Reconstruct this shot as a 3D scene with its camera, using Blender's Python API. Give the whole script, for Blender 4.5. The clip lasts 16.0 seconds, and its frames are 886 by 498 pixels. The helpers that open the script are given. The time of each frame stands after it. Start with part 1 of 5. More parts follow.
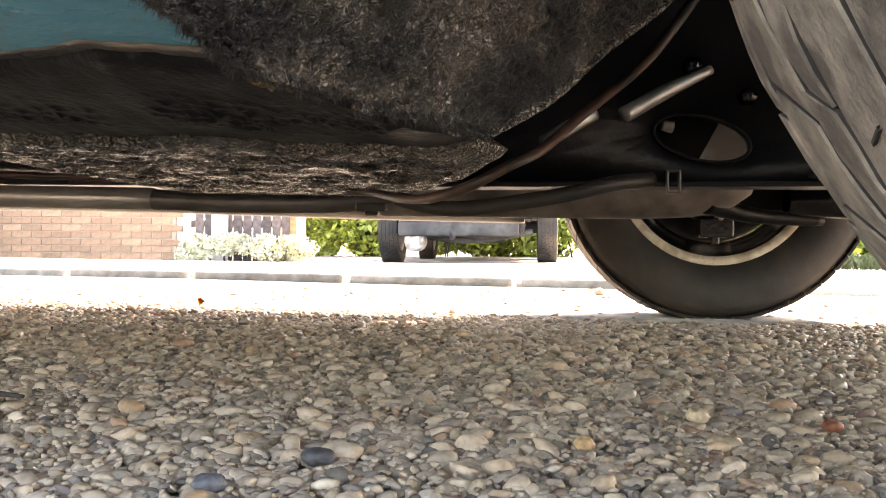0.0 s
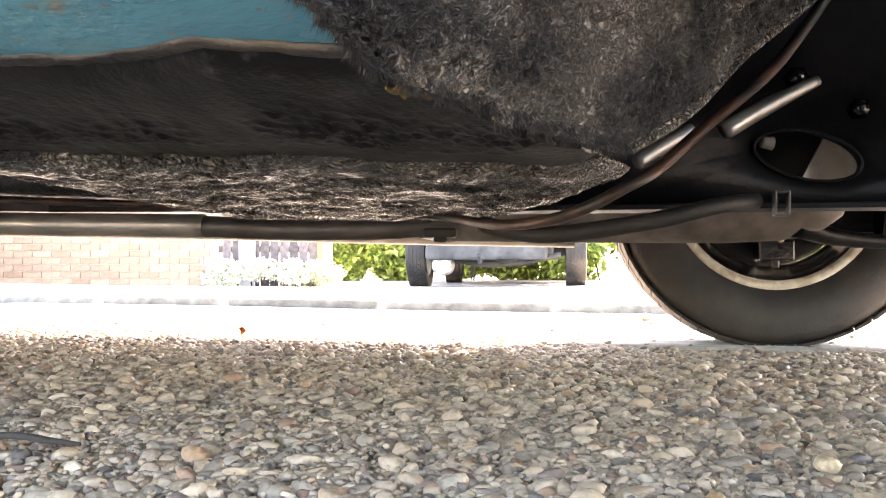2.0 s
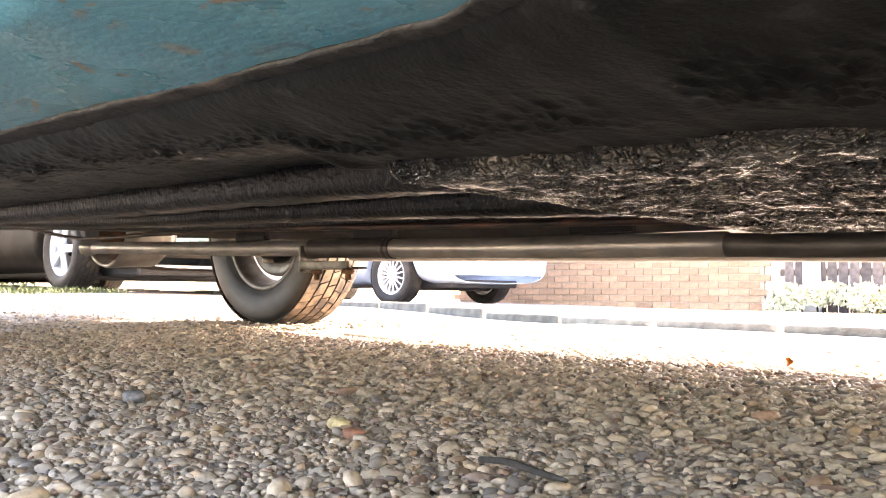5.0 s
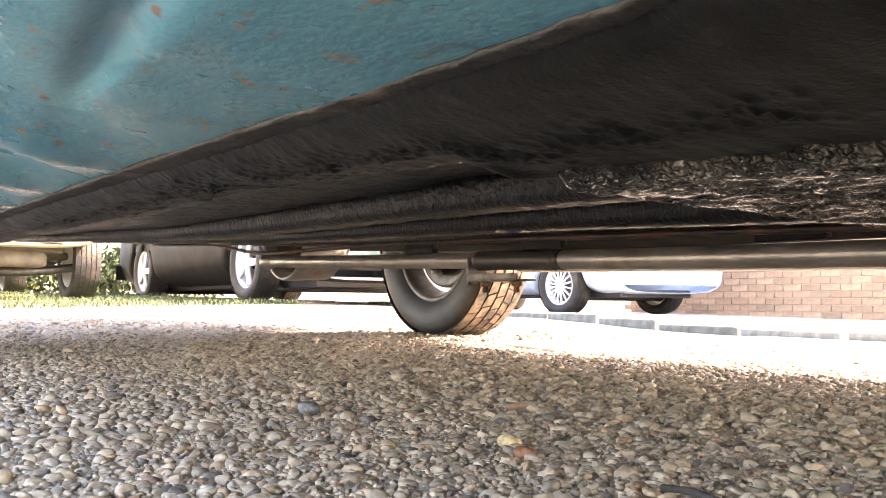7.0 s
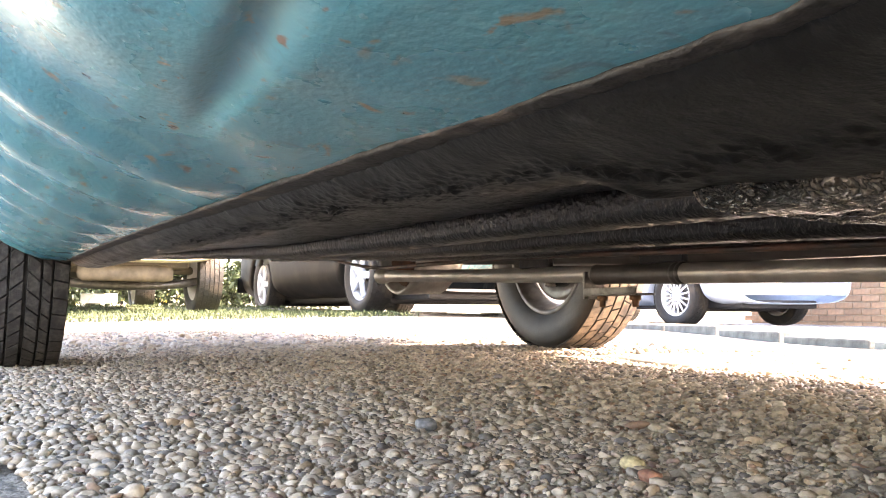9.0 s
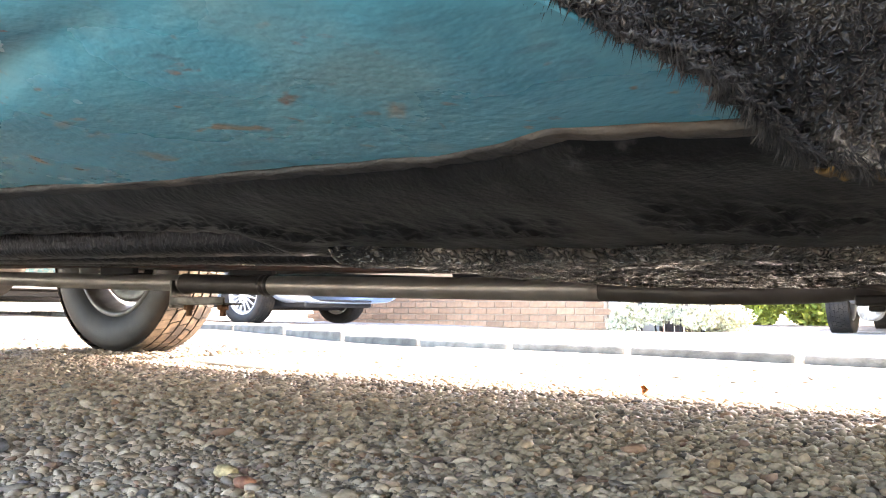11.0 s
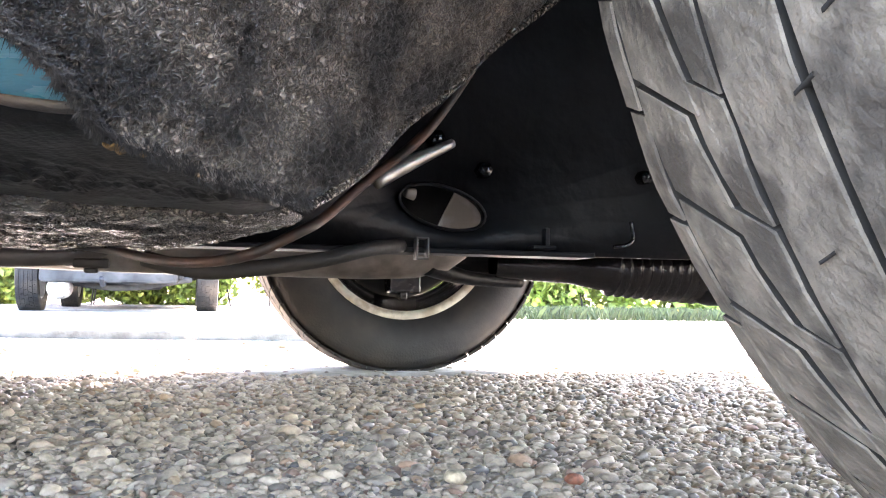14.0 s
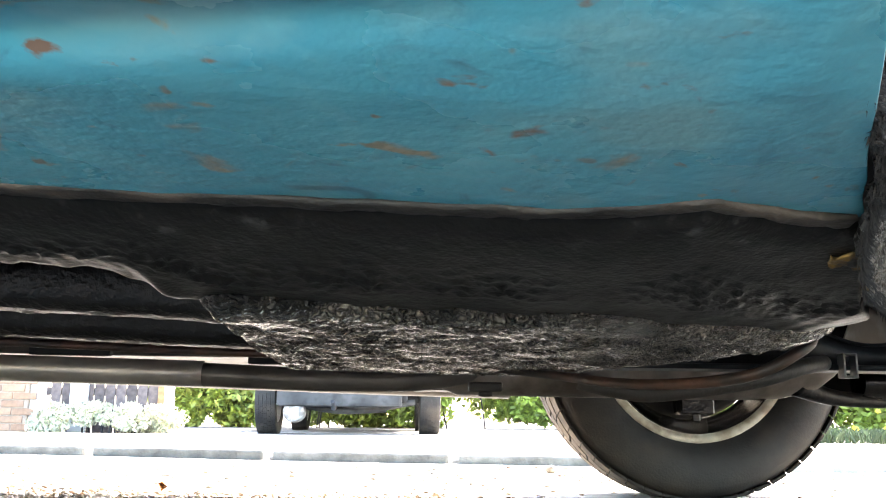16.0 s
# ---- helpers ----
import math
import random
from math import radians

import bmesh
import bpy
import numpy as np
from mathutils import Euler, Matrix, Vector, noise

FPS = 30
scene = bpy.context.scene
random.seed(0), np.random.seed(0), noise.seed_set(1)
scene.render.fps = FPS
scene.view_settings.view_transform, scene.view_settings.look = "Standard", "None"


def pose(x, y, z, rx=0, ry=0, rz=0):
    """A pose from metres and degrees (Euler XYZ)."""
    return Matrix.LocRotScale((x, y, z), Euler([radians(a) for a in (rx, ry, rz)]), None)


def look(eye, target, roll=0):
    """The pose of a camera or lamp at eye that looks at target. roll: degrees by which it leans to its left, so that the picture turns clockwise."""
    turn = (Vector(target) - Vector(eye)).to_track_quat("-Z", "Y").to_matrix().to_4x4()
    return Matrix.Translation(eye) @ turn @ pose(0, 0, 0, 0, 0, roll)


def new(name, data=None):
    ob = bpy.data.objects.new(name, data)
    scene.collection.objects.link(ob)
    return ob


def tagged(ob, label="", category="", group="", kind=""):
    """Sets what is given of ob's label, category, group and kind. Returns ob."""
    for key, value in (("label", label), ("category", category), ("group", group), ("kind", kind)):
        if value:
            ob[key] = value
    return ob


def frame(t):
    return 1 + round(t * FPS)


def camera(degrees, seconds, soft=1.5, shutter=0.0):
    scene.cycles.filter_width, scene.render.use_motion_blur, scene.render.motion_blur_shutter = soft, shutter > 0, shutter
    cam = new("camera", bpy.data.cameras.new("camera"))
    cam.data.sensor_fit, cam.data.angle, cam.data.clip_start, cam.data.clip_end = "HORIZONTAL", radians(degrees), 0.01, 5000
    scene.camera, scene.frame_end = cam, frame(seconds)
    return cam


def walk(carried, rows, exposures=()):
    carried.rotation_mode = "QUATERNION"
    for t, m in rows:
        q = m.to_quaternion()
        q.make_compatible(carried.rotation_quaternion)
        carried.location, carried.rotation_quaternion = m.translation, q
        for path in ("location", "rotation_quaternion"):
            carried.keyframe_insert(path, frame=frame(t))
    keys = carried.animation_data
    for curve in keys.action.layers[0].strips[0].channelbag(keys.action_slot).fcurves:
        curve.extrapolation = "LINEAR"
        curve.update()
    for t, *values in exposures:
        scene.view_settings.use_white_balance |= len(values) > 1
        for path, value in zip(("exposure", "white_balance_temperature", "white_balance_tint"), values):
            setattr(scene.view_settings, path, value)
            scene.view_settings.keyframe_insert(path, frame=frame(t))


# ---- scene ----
cam = camera(53.5, 16.0, soft=1.1)
PATH = [
    (0, (0.0116, 0.0462, 0.112), (-0.2125, 2.0338, 0.107), 0.4),
    (0.5, (-0.0022, 0.0828, 0.108), (-0.1616, 2.0762, 0.07), 0.2),
    (1, (-0.0101, 0.0902, 0.117), (-0.1694, 2.0836, 0.063), 0.3),
    (1.5, (-0.0306, 0.0894, 0.116), (-0.186, 2.0836, 0.102), 0.2),
    (2, (-0.0355, 0.0926, 0.116), (-0.312, 2.0723, 0.164), 0.0),
    (2.5, (-0.0321, 0.0998, 0.116), (-0.5575, 2.0284, 0.189), 0.0),
    (3, (-0.0287, 0.1113, 0.116), (-0.7947, 1.9575, 0.195), 0.3),
    (3.5, (-0.0377, 0.1281, 0.123), (-1.0272, 1.8645, 0.211), 0.3),
    (4, (-0.0372, 0.146, 0.122), (-1.2021, 1.7687, 0.212), 0.3),
    (4.5, (-0.0308, 0.1655, 0.114), (-1.3055, 1.704, 0.207), 0.3),
    (5, (-0.0359, 0.1786, 0.115), (-1.4104, 1.6285, 0.215), 0.3),
    (5.2, (-0.0407, 0.1818, 0.116), (-1.4589, 1.5882, 0.219), 0.3),
    (7.3, (-0.0555, 0.1948, 0.118), (-1.716, 1.3018, 0.244), -0.0),
    (7.5, (-0.0577, 0.1971, 0.118), (-1.7484, 1.258, 0.247), -0.1),
    (8, (-0.063, 0.199, 0.119), (-1.8186, 1.148, 0.251), 0.1),
    (8.2, (-0.0635, 0.1977, 0.12), (-1.8319, 1.1197, 0.259), -0.1),
    (10.5, (-0.0558, 0.1648, 0.133), (-1.484, 1.5568, 0.288), 0.1),
    (11, (-0.0497, 0.1445, 0.138), (-1.16, 1.8016, 0.279), 0.2),
    (11.5, (-0.0461, 0.1296, 0.137), (-0.8136, 1.9719, 0.267), 0.2),
    (12, (-0.0501, 0.1002, 0.121), (-0.4562, 2.0548, 0.246), 0.5),
    (12.5, (-0.0461, 0.0822, 0.116), (-0.085, 2.0777, 0.235), 0.5),
    (13, (-0.0497, 0.0805, 0.12), (0.0795, 2.0728, 0.237), 0.5),
    (13.5, (-0.0432, 0.0714, 0.122), (0.2496, 2.0462, 0.236), 0.7),
    (14, (-0.0579, 0.058, 0.123), (0.4844, 1.9803, 0.235), 0.9),
    (14.5, (-0.0801, 0.0322, 0.128), (0.5356, 1.9324, 0.239), 0.8),
    (15, (-0.1434, 0.0379, 0.141), (0.4765, 1.9357, 0.249), 0.6),
    (15.5, (-0.1703, 0.0717, 0.144), (0.2596, 2.02, 0.275), 0.7),
    (16, (-0.2023, 0.0977, 0.122), (-0.1155, 2.0602, 0.499), 0.6),
]
EXPOSURES = [(0, 3.85, 9000, 24), (1.0, 3.92, 9000, 24), (1.5, 4.25, 8500, 24), (2.5, 4.6, 7900, 22), (3.5, 4.3, 8000, 22), (5, 4.2, 8600, 26), (8, 4.05, 8500, 26), (10.5, 4.1, 7700, 20), (11, 4.1, 7600, 20), (12, 4.62, 7300, 20), (12.5, 4.67, 7200, 20), (14, 4.75, 6900, 22), (14.5, 4.65, 6900, 22), (16, 4.1, 7000, 13)]
walk(cam, [(t, look(eye, target, roll)) for t, eye, target, roll in PATH], EXPOSURES)

# ---- place ----
# ---------------------------------------------------------------- world and light
SUN_AZ, SUN_EL = 62.0, 39.0          # degrees from +x towards +y, and above the horizon
world = bpy.data.worlds.new("world")
scene.world = world
world.use_nodes = True
wn = world.node_tree
sky = wn.nodes.new("ShaderNodeTexSky")
sky.sky_type = "NISHITA"
sky.sun_disc = False
sky.sun_elevation = radians(SUN_EL)
sky.sun_rotation = radians(90 - SUN_AZ)
sky.air_density, sky.dust_density = 1.0, 1.5
wn.nodes["Background"].inputs[1].default_value = 0.15
wn.links.new(sky.outputs[0], wn.nodes["Background"].inputs[0])
lamp = bpy.data.lights.new("sun", "SUN")
lamp.energy, lamp.angle, lamp.color = 3.6, radians(0.6), (1.0, 0.95, 0.87)
sun = new("sun", lamp)
sv = Vector((math.cos(radians(SUN_AZ)) * math.cos(radians(SUN_EL)), math.sin(radians(SUN_AZ)) * math.cos(radians(SUN_EL)), math.sin(radians(SUN_EL))))
sun.matrix_world = look(sv * 30, (0, 0, 0))

# ---------------------------------------------------------------- materials
def mat(name, base=(0.5, 0.5, 0.5), rough=0.5, metal=0.0, vary=0.25, scale=20.0, bump=0.0, bump_scale=200.0,
        tint=None, tint_scale=6.0, tint_edge=(0.45, 0.6), rough_vary=0.1, island=0.0, spec=0.5, per_object=0.0, detail=6.0, wrinkle=0.0):
    """Grain at a fine scale, stains or painted glints of a second colour at a coarse one, and relief."""
    m = bpy.data.materials.new(name)
    m.use_nodes = True
    n, l = m.node_tree.nodes, m.node_tree.links
    b = n["Principled BSDF"]
    co = n.new("ShaderNodeTexCoord")
    def noise_node(sc, det=detail):
        t = n.new("ShaderNodeTexNoise")
        t.inputs["Scale"].default_value, t.inputs["Detail"].default_value = sc, det
        l.new(co.outputs["Object"], t.inputs["Vector"])
        return t
    def ramp(src, a, c, lo, hi):
        r = n.new("ShaderNodeValToRGB")
        r.color_ramp.elements[0].position, r.color_ramp.elements[1].position = lo, hi
        r.color_ramp.elements[0].color, r.color_ramp.elements[1].color = (*a, 1), (*c, 1)
        l.new(src, r.inputs[0])
        return r
    g = noise_node(scale)
    dark, light = tuple(c * (1 - vary) for c in base), tuple(min(1, c * (1 + vary)) for c in base)
    col = ramp(g.outputs[0], dark, light, 0.3, 0.7).outputs[0]
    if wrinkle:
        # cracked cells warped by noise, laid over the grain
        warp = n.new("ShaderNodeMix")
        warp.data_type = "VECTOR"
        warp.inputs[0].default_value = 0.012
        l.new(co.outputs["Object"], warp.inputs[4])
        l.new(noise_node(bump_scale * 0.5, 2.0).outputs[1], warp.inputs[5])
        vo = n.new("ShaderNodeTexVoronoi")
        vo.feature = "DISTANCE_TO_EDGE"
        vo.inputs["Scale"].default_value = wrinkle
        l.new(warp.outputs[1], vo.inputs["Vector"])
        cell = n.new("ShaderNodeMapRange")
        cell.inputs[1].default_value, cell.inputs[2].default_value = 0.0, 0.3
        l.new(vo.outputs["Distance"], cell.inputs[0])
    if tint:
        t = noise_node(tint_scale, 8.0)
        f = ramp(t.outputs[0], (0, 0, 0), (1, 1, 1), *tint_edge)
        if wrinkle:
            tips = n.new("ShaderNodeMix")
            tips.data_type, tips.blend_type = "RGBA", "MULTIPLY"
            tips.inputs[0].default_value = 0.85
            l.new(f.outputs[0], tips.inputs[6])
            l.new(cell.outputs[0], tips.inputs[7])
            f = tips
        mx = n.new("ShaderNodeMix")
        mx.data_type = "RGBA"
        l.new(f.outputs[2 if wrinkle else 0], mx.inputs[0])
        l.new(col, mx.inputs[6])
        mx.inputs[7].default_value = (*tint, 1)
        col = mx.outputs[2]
    if island or per_object:
        src = n.new("ShaderNodeNewGeometry").outputs["Random Per Island"] if island else n.new("ShaderNodeObjectInfo").outputs["Random"]
        amount = island or per_object
        mr = n.new("ShaderNodeMapRange")
        mr.inputs[3].default_value, mr.inputs[4].default_value = 1 - amount, 1 + amount
        l.new(src, mr.inputs[0])
        hs = n.new("ShaderNodeHueSaturation")
        l.new(mr.outputs[0], hs.inputs["Value"])
        l.new(col, hs.inputs["Color"])
        col = hs.outputs[0]
    l.new(col, b.inputs["Base Color"])
    rr = n.new("ShaderNodeMapRange")
    rr.inputs[3].default_value, rr.inputs[4].default_value = max(0.03, rough - rough_vary), min(1, rough + rough_vary)
    l.new(noise_node(scale * 0.6).outputs[0], rr.inputs[0])
    l.new(rr.outputs[0], b.inputs["Roughness"])
    b.inputs["Metallic"].default_value = metal
    b.inputs["Specular IOR Level"].default_value = spec
    if bump:
        bn = n.new("ShaderNodeBump")
        bn.inputs["Strength"].default_value, bn.inputs["Distance"].default_value = 1.0, bump
        height = noise_node(bump_scale, 3.0).outputs[0]
        if wrinkle:
            ad = n.new("ShaderNodeMath")
            l.new(height, ad.inputs[0])
            l.new(cell.outputs[0], ad.inputs[1])
            height = ad.outputs[0]
        l.new(height, bn.inputs["Height"])
        l.new(bn.outputs[0], b.inputs["Normal"])
    return m


def car_paint():
    """Faded turquoise with blooms of dirt, scrapes and rust specks."""
    m = bpy.data.materials.new("turquoise_paint")
    m.use_nodes = True
    n, l = m.node_tree.nodes, m.node_tree.links
    b = n["Principled BSDF"]
    co = n.new("ShaderNodeTexCoord")
    mp = n.new("ShaderNodeMapping")
    mp.inputs["Scale"].default_value = (0.72, 1.0, 1.0)
    l.new(co.outputs["Object"], mp.inputs["Vector"])
    def nz(scale, det, vec=None, dist=0.0):
        t = n.new("ShaderNodeTexNoise")
        t.inputs["Scale"].default_value, t.inputs["Detail"].default_value, t.inputs["Distortion"].default_value = scale, det, dist
        l.new((vec or mp).outputs[0 if vec is None else "Object"], t.inputs["Vector"])
        return t.outputs[0]
    def step(src, lo, hi, amount=1.0):
        r = n.new("ShaderNodeMapRange")
        r.inputs[1].default_value, r.inputs[2].default_value, r.inputs[4].default_value = lo, hi, amount
        l.new(src, r.inputs[0])
        return r.outputs[0]
    def over(col, colour, fac):
        mx = n.new("ShaderNodeMix")
        mx.data_type = "RGBA"
        l.new(fac, mx.inputs[0])
        if isinstance(col, tuple):
            mx.inputs[6].default_value = (*col, 1)
        else:
            l.new(col, mx.inputs[6])
        mx.inputs[7].default_value = (*colour, 1)
        return mx.outputs[2]
    c = over((0.042, 0.265, 0.335), (0.105, 0.355, 0.39), step(nz(7, 5), 0.42, 0.72))
    c = over(c, (0.022, 0.19, 0.29), step(nz(4.2, 6, dist=0.6), 0.54, 0.68, 0.45))
    c = over(c, (0.035, 0.23, 0.31), step(nz(26, 9, dist=0.8), 0.50, 0.66, 0.35))
    c = over(c, (0.15, 0.42, 0.46), step(nz(38, 9, dist=0.8), 0.53, 0.68, 0.4))
    c = over(c, (0.17, 0.30, 0.29), step(nz(23, 8), 0.58, 0.72, 0.55))
    c = over(c, (0.03, 0.06, 0.07), step(nz(60, 9, dist=1.2), 0.62, 0.72, 0.55))
    c = over(c, (0.26, 0.17, 0.08), step(nz(64, 5, dist=0.5), 0.645, 0.71, 0.8))
    c = over(c, (0.17, 0.075, 0.035), step(nz(90, 5, dist=0.5), 0.665, 0.73, 0.9))
    c = over(c, (0.16, 0.14, 0.10), step(nz(170, 2), 0.70, 0.76, 0.8))
    l.new(c, b.inputs["Base Color"])
    rr = n.new("ShaderNodeMapRange")
    rr.inputs[3].default_value, rr.inputs[4].default_value = 0.16, 0.38
    b.inputs["Specular IOR Level"].default_value = 0.8
    l.new(nz(26, 6), rr.inputs[0])
    l.new(rr.outputs[0], b.inputs["Roughness"])
    bn = n.new("ShaderNodeBump")
    bn.inputs["Strength"].default_value, bn.inputs["Distance"].default_value = 1.0, 0.00034
    l.new(nz(330, 2), bn.inputs["Height"])
    l.new(bn.outputs[0], b.inputs["Normal"])
    return m


TURQ = car_paint()
# pale tint on the wrinkle tips: beige dust that also paints in glints
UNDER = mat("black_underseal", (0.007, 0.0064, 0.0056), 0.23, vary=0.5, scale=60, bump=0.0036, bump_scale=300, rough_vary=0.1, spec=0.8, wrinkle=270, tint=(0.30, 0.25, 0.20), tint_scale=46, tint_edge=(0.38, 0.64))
# the pale specks are highlights of the sill's lumps, painted into the colour
SILLM = mat("smooth_black_underseal", (0.0045, 0.0039, 0.0034), 0.40, vary=0.5, scale=60, bump=0.0003, bump_scale=600, rough_vary=0.2, spec=0.22, tint=(0.034, 0.031, 0.029), tint_scale=120, tint_edge=(0.61, 0.70))
FLOORM = mat("bumpy_black_underseal", (0.0050, 0.0044, 0.0038), 0.33, vary=0.5, scale=60, bump=0.0017, bump_scale=260, rough_vary=0.12, spec=0.38)
DUSTY = mat("dusty_underseal", (0.013, 0.0115, 0.0098), 0.36, vary=0.7, scale=140, bump=0.0024, bump_scale=480, tint=(0.42, 0.35, 0.28), tint_scale=26, tint_edge=(0.40, 0.68), wrinkle=300, spec=0.55)
FUZZ = mat("underseal_fibre", (0.036, 0.031, 0.027), 0.85, vary=0.6, scale=22, island=0.9)
OILY = mat("oily_black_steel", (0.006, 0.006, 0.007), 0.22, vary=0.4, scale=40, bump=0.0008, bump_scale=120, spec=0.5, rough_vary=0.12)
# dust-free rubber, its dark colour also carries the shade inside the grooves
GROOVE = mat("shaded_groove_rubber", (0.022, 0.019, 0.016), 0.85, vary=0.4, scale=60, bump=0.0006, bump_scale=250)
SATIN = mat("black_chassis_paint", (0.0050, 0.0056, 0.0070), 0.46, vary=0.4, scale=30, bump=0.0012, bump_scale=70, spec=0.22)
LIP = mat("scuffed_seam_paint", (0.020, 0.0155, 0.012), 0.65, vary=0.6, scale=60, bump=0.002, bump_scale=160, tint=(0.115, 0.085, 0.062), tint_scale=20, tint_edge=(0.55, 0.66))
STEEL = mat("exhaust_steel", (0.46, 0.43, 0.39), 0.36, metal=0.6, vary=0.25, scale=25, tint=(0.24, 0.18, 0.13), tint_scale=14, tint_edge=(0.55, 0.8), bump=0.0003, bump_scale=150)
DARKPIPE = mat("dark_pipe", (0.10, 0.092, 0.084), 0.42, metal=0.35, vary=0.3, scale=30, bump=0.0004, bump_scale=150)
RUST = mat("rusty_steel", (0.16, 0.075, 0.035), 0.75, vary=0.5, scale=40, tint=(0.05, 0.03, 0.02), tint_scale=25, bump=0.001, bump_scale=200)
COPPER = mat("brown_brake_line", (0.085, 0.040, 0.026), 0.5, metal=0.2, vary=0.4, scale=60, tint=(0.022, 0.018, 0.015), tint_scale=24)
ALLOY = mat("grey_alloy", (0.52, 0.49, 0.45), 0.5, metal=0.2, vary=0.2, scale=30, tint=(0.25, 0.22, 0.19), tint_scale=18, bump=0.0005, bump_scale=160)
CHROME = mat("chrome", (0.85, 0.85, 0.84), 0.16, metal=1.0, vary=0.06, scale=60, rough_vary=0.08)
REARTREAD = mat("dark_tread_rubber", (0.055, 0.050, 0.045), 0.8, vary=0.4, scale=120, tint=(0.03, 0.027, 0.025), tint_scale=40, bump=0.001, bump_scale=260)
FARTREAD = mat("brown_tread_rubber", (0.10, 0.078, 0.058), 0.85, vary=0.35, scale=80, tint=(0.05, 0.04, 0.032), tint_scale=20, bump=0.0006, bump_scale=300)
RIMPAINT = mat("cream_rim_paint", (0.60, 0.56, 0.46), 0.5, vary=0.2, scale=40, tint=(0.38, 0.32, 0.24), tint_scale=30)
RUBBER = mat("tyre_rubber", (0.012, 0.011, 0.010), 0.6, vary=0.35, scale=40, tint=(0.075, 0.056, 0.041), tint_scale=6, tint_edge=(0.45, 0.78), bump=0.0006, bump_scale=250)
TREAD = mat("dusty_tread_rubber", (0.165, 0.137, 0.108), 0.85, vary=0.42, scale=95, tint=(0.066, 0.054, 0.043), tint_scale=42, tint_edge=(0.52, 0.62), bump=0.0016, bump_scale=300)
TANTREAD = mat("tan_tread_rubber", (0.17, 0.13, 0.095), 0.85, vary=0.3, scale=70, tint=(0.06, 0.05, 0.045), tint_scale=20, bump=0.0006, bump_scale=300)
GROUND = mat("gravel_bed", (0.19, 0.165, 0.135), 0.95, vary=0.5, scale=160, bump=0.008, bump_scale=110)
CONCRETE = mat("kerb_concrete", (0.145, 0.147, 0.14), 0.9, vary=0.35, scale=22, bump=0.004, bump_scale=70, per_object=0.25)
BRICKMAT = mat("orange_brick", (0.40, 0.235, 0.142), 0.9, vary=0.2, scale=25, tint=(0.45, 0.30, 0.20), tint_scale=5, tint_edge=(0.5, 0.7), bump=0.002, bump_scale=90, per_object=0.2)
MORTAR = mat("mortar", (0.42, 0.32, 0.235), 0.95, vary=0.2, scale=60, bump=0.002, bump_scale=150)
WHITEP = mat("white_paint", (0.8, 0.8, 0.78), 0.5, vary=0.06, scale=20)
FENCE = mat("weathered_fence_wood", (0.13, 0.10, 0.09), 0.85, vary=0.3, scale=18, bump=0.002, bump_scale=60, per_object=0.3)
LEAF = mat("hedge_leaves", (0.22, 0.29, 0.05), 0.5, vary=0.4, scale=6, island=0.5)
LEAFY = mat("pale_shrub_leaves", (0.68, 0.66, 0.46), 0.6, vary=0.3, scale=6, island=0.35)
GRASS = mat("grass_blades", (0.048, 0.066, 0.022), 0.8, vary=0.3, scale=8, island=0.45)
YELLOW = mat("yellow_petals", (0.75, 0.55, 0.02), 0.6, vary=0.2, scale=10)
PAINT_BLUE = mat("pale_blue_car_paint", (0.42, 0.50, 0.62), 0.3, vary=0.06, scale=8)
PAINT_DARK = mat("dark_car_paint", (0.010, 0.0088, 0.008), 0.55, vary=0.2, scale=6, spec=0.12, tint=(0.022, 0.018, 0.015), tint_scale=5)
PAINT_CREAM = mat("cream_car_paint", (0.72, 0.66, 0.52), 0.35, vary=0.06, scale=8)
PAINT_GREY = mat("grey_car_paint", (0.16, 0.165, 0.18), 0.35, vary=0.06, scale=8)
PLASTIC = mat("dark_plastic", (0.03, 0.03, 0.033), 0.6, vary=0.2, scale=20)
ROADM = mat("pale_driveway", (0.37, 0.34, 0.295), 0.95, vary=0.25, scale=40, bump=0.003, bump_scale=80)
ORANGE = mat("orange_leaf", (0.75, 0.22, 0.03), 0.6, vary=0.3, scale=90)
TWIG = mat("dark_twig", (0.022, 0.019, 0.017), 0.8, vary=0.4, scale=80, bump=0.001, bump_scale=300)

# ---------------------------------------------------------------- mesh helpers
def mesh_of(name, verts, faces, material, smooth=True):
    me = bpy.data.meshes.new(name)
    me.from_pydata([tuple(v) for v in verts], [], faces)
    me.materials.append(material)
    if smooth:
        me.polygons.foreach_set("use_smooth", [True] * len(me.polygons))
    me.update()
    return me


def part(name, data, material, parent=None, label=""):
    """Links a bmesh, or (verts, faces), as one mesh object under a thing or a part."""
    if isinstance(data, bmesh.types.BMesh):
        me = bpy.data.meshes.new(name)
        data.to_mesh(me)
        data.free()
        me.materials.append(material)
    elif isinstance(data, bpy.types.Mesh):
        me = data
    else:
        me = mesh_of(name, data[0], data[1], material)
    ob = new(name, me)
    ob.parent = parent
    if label:
        ob["label"] = label
    return ob


def thing(name, label, category, at=(0, 0, 0), rz=0, group="", kind="", ry=0):
    e = new(name)
    e.matrix_basis = pose(*at, 0, ry, rz)
    e.empty_display_size = 0.1
    return tagged(e, label, category, group, kind)


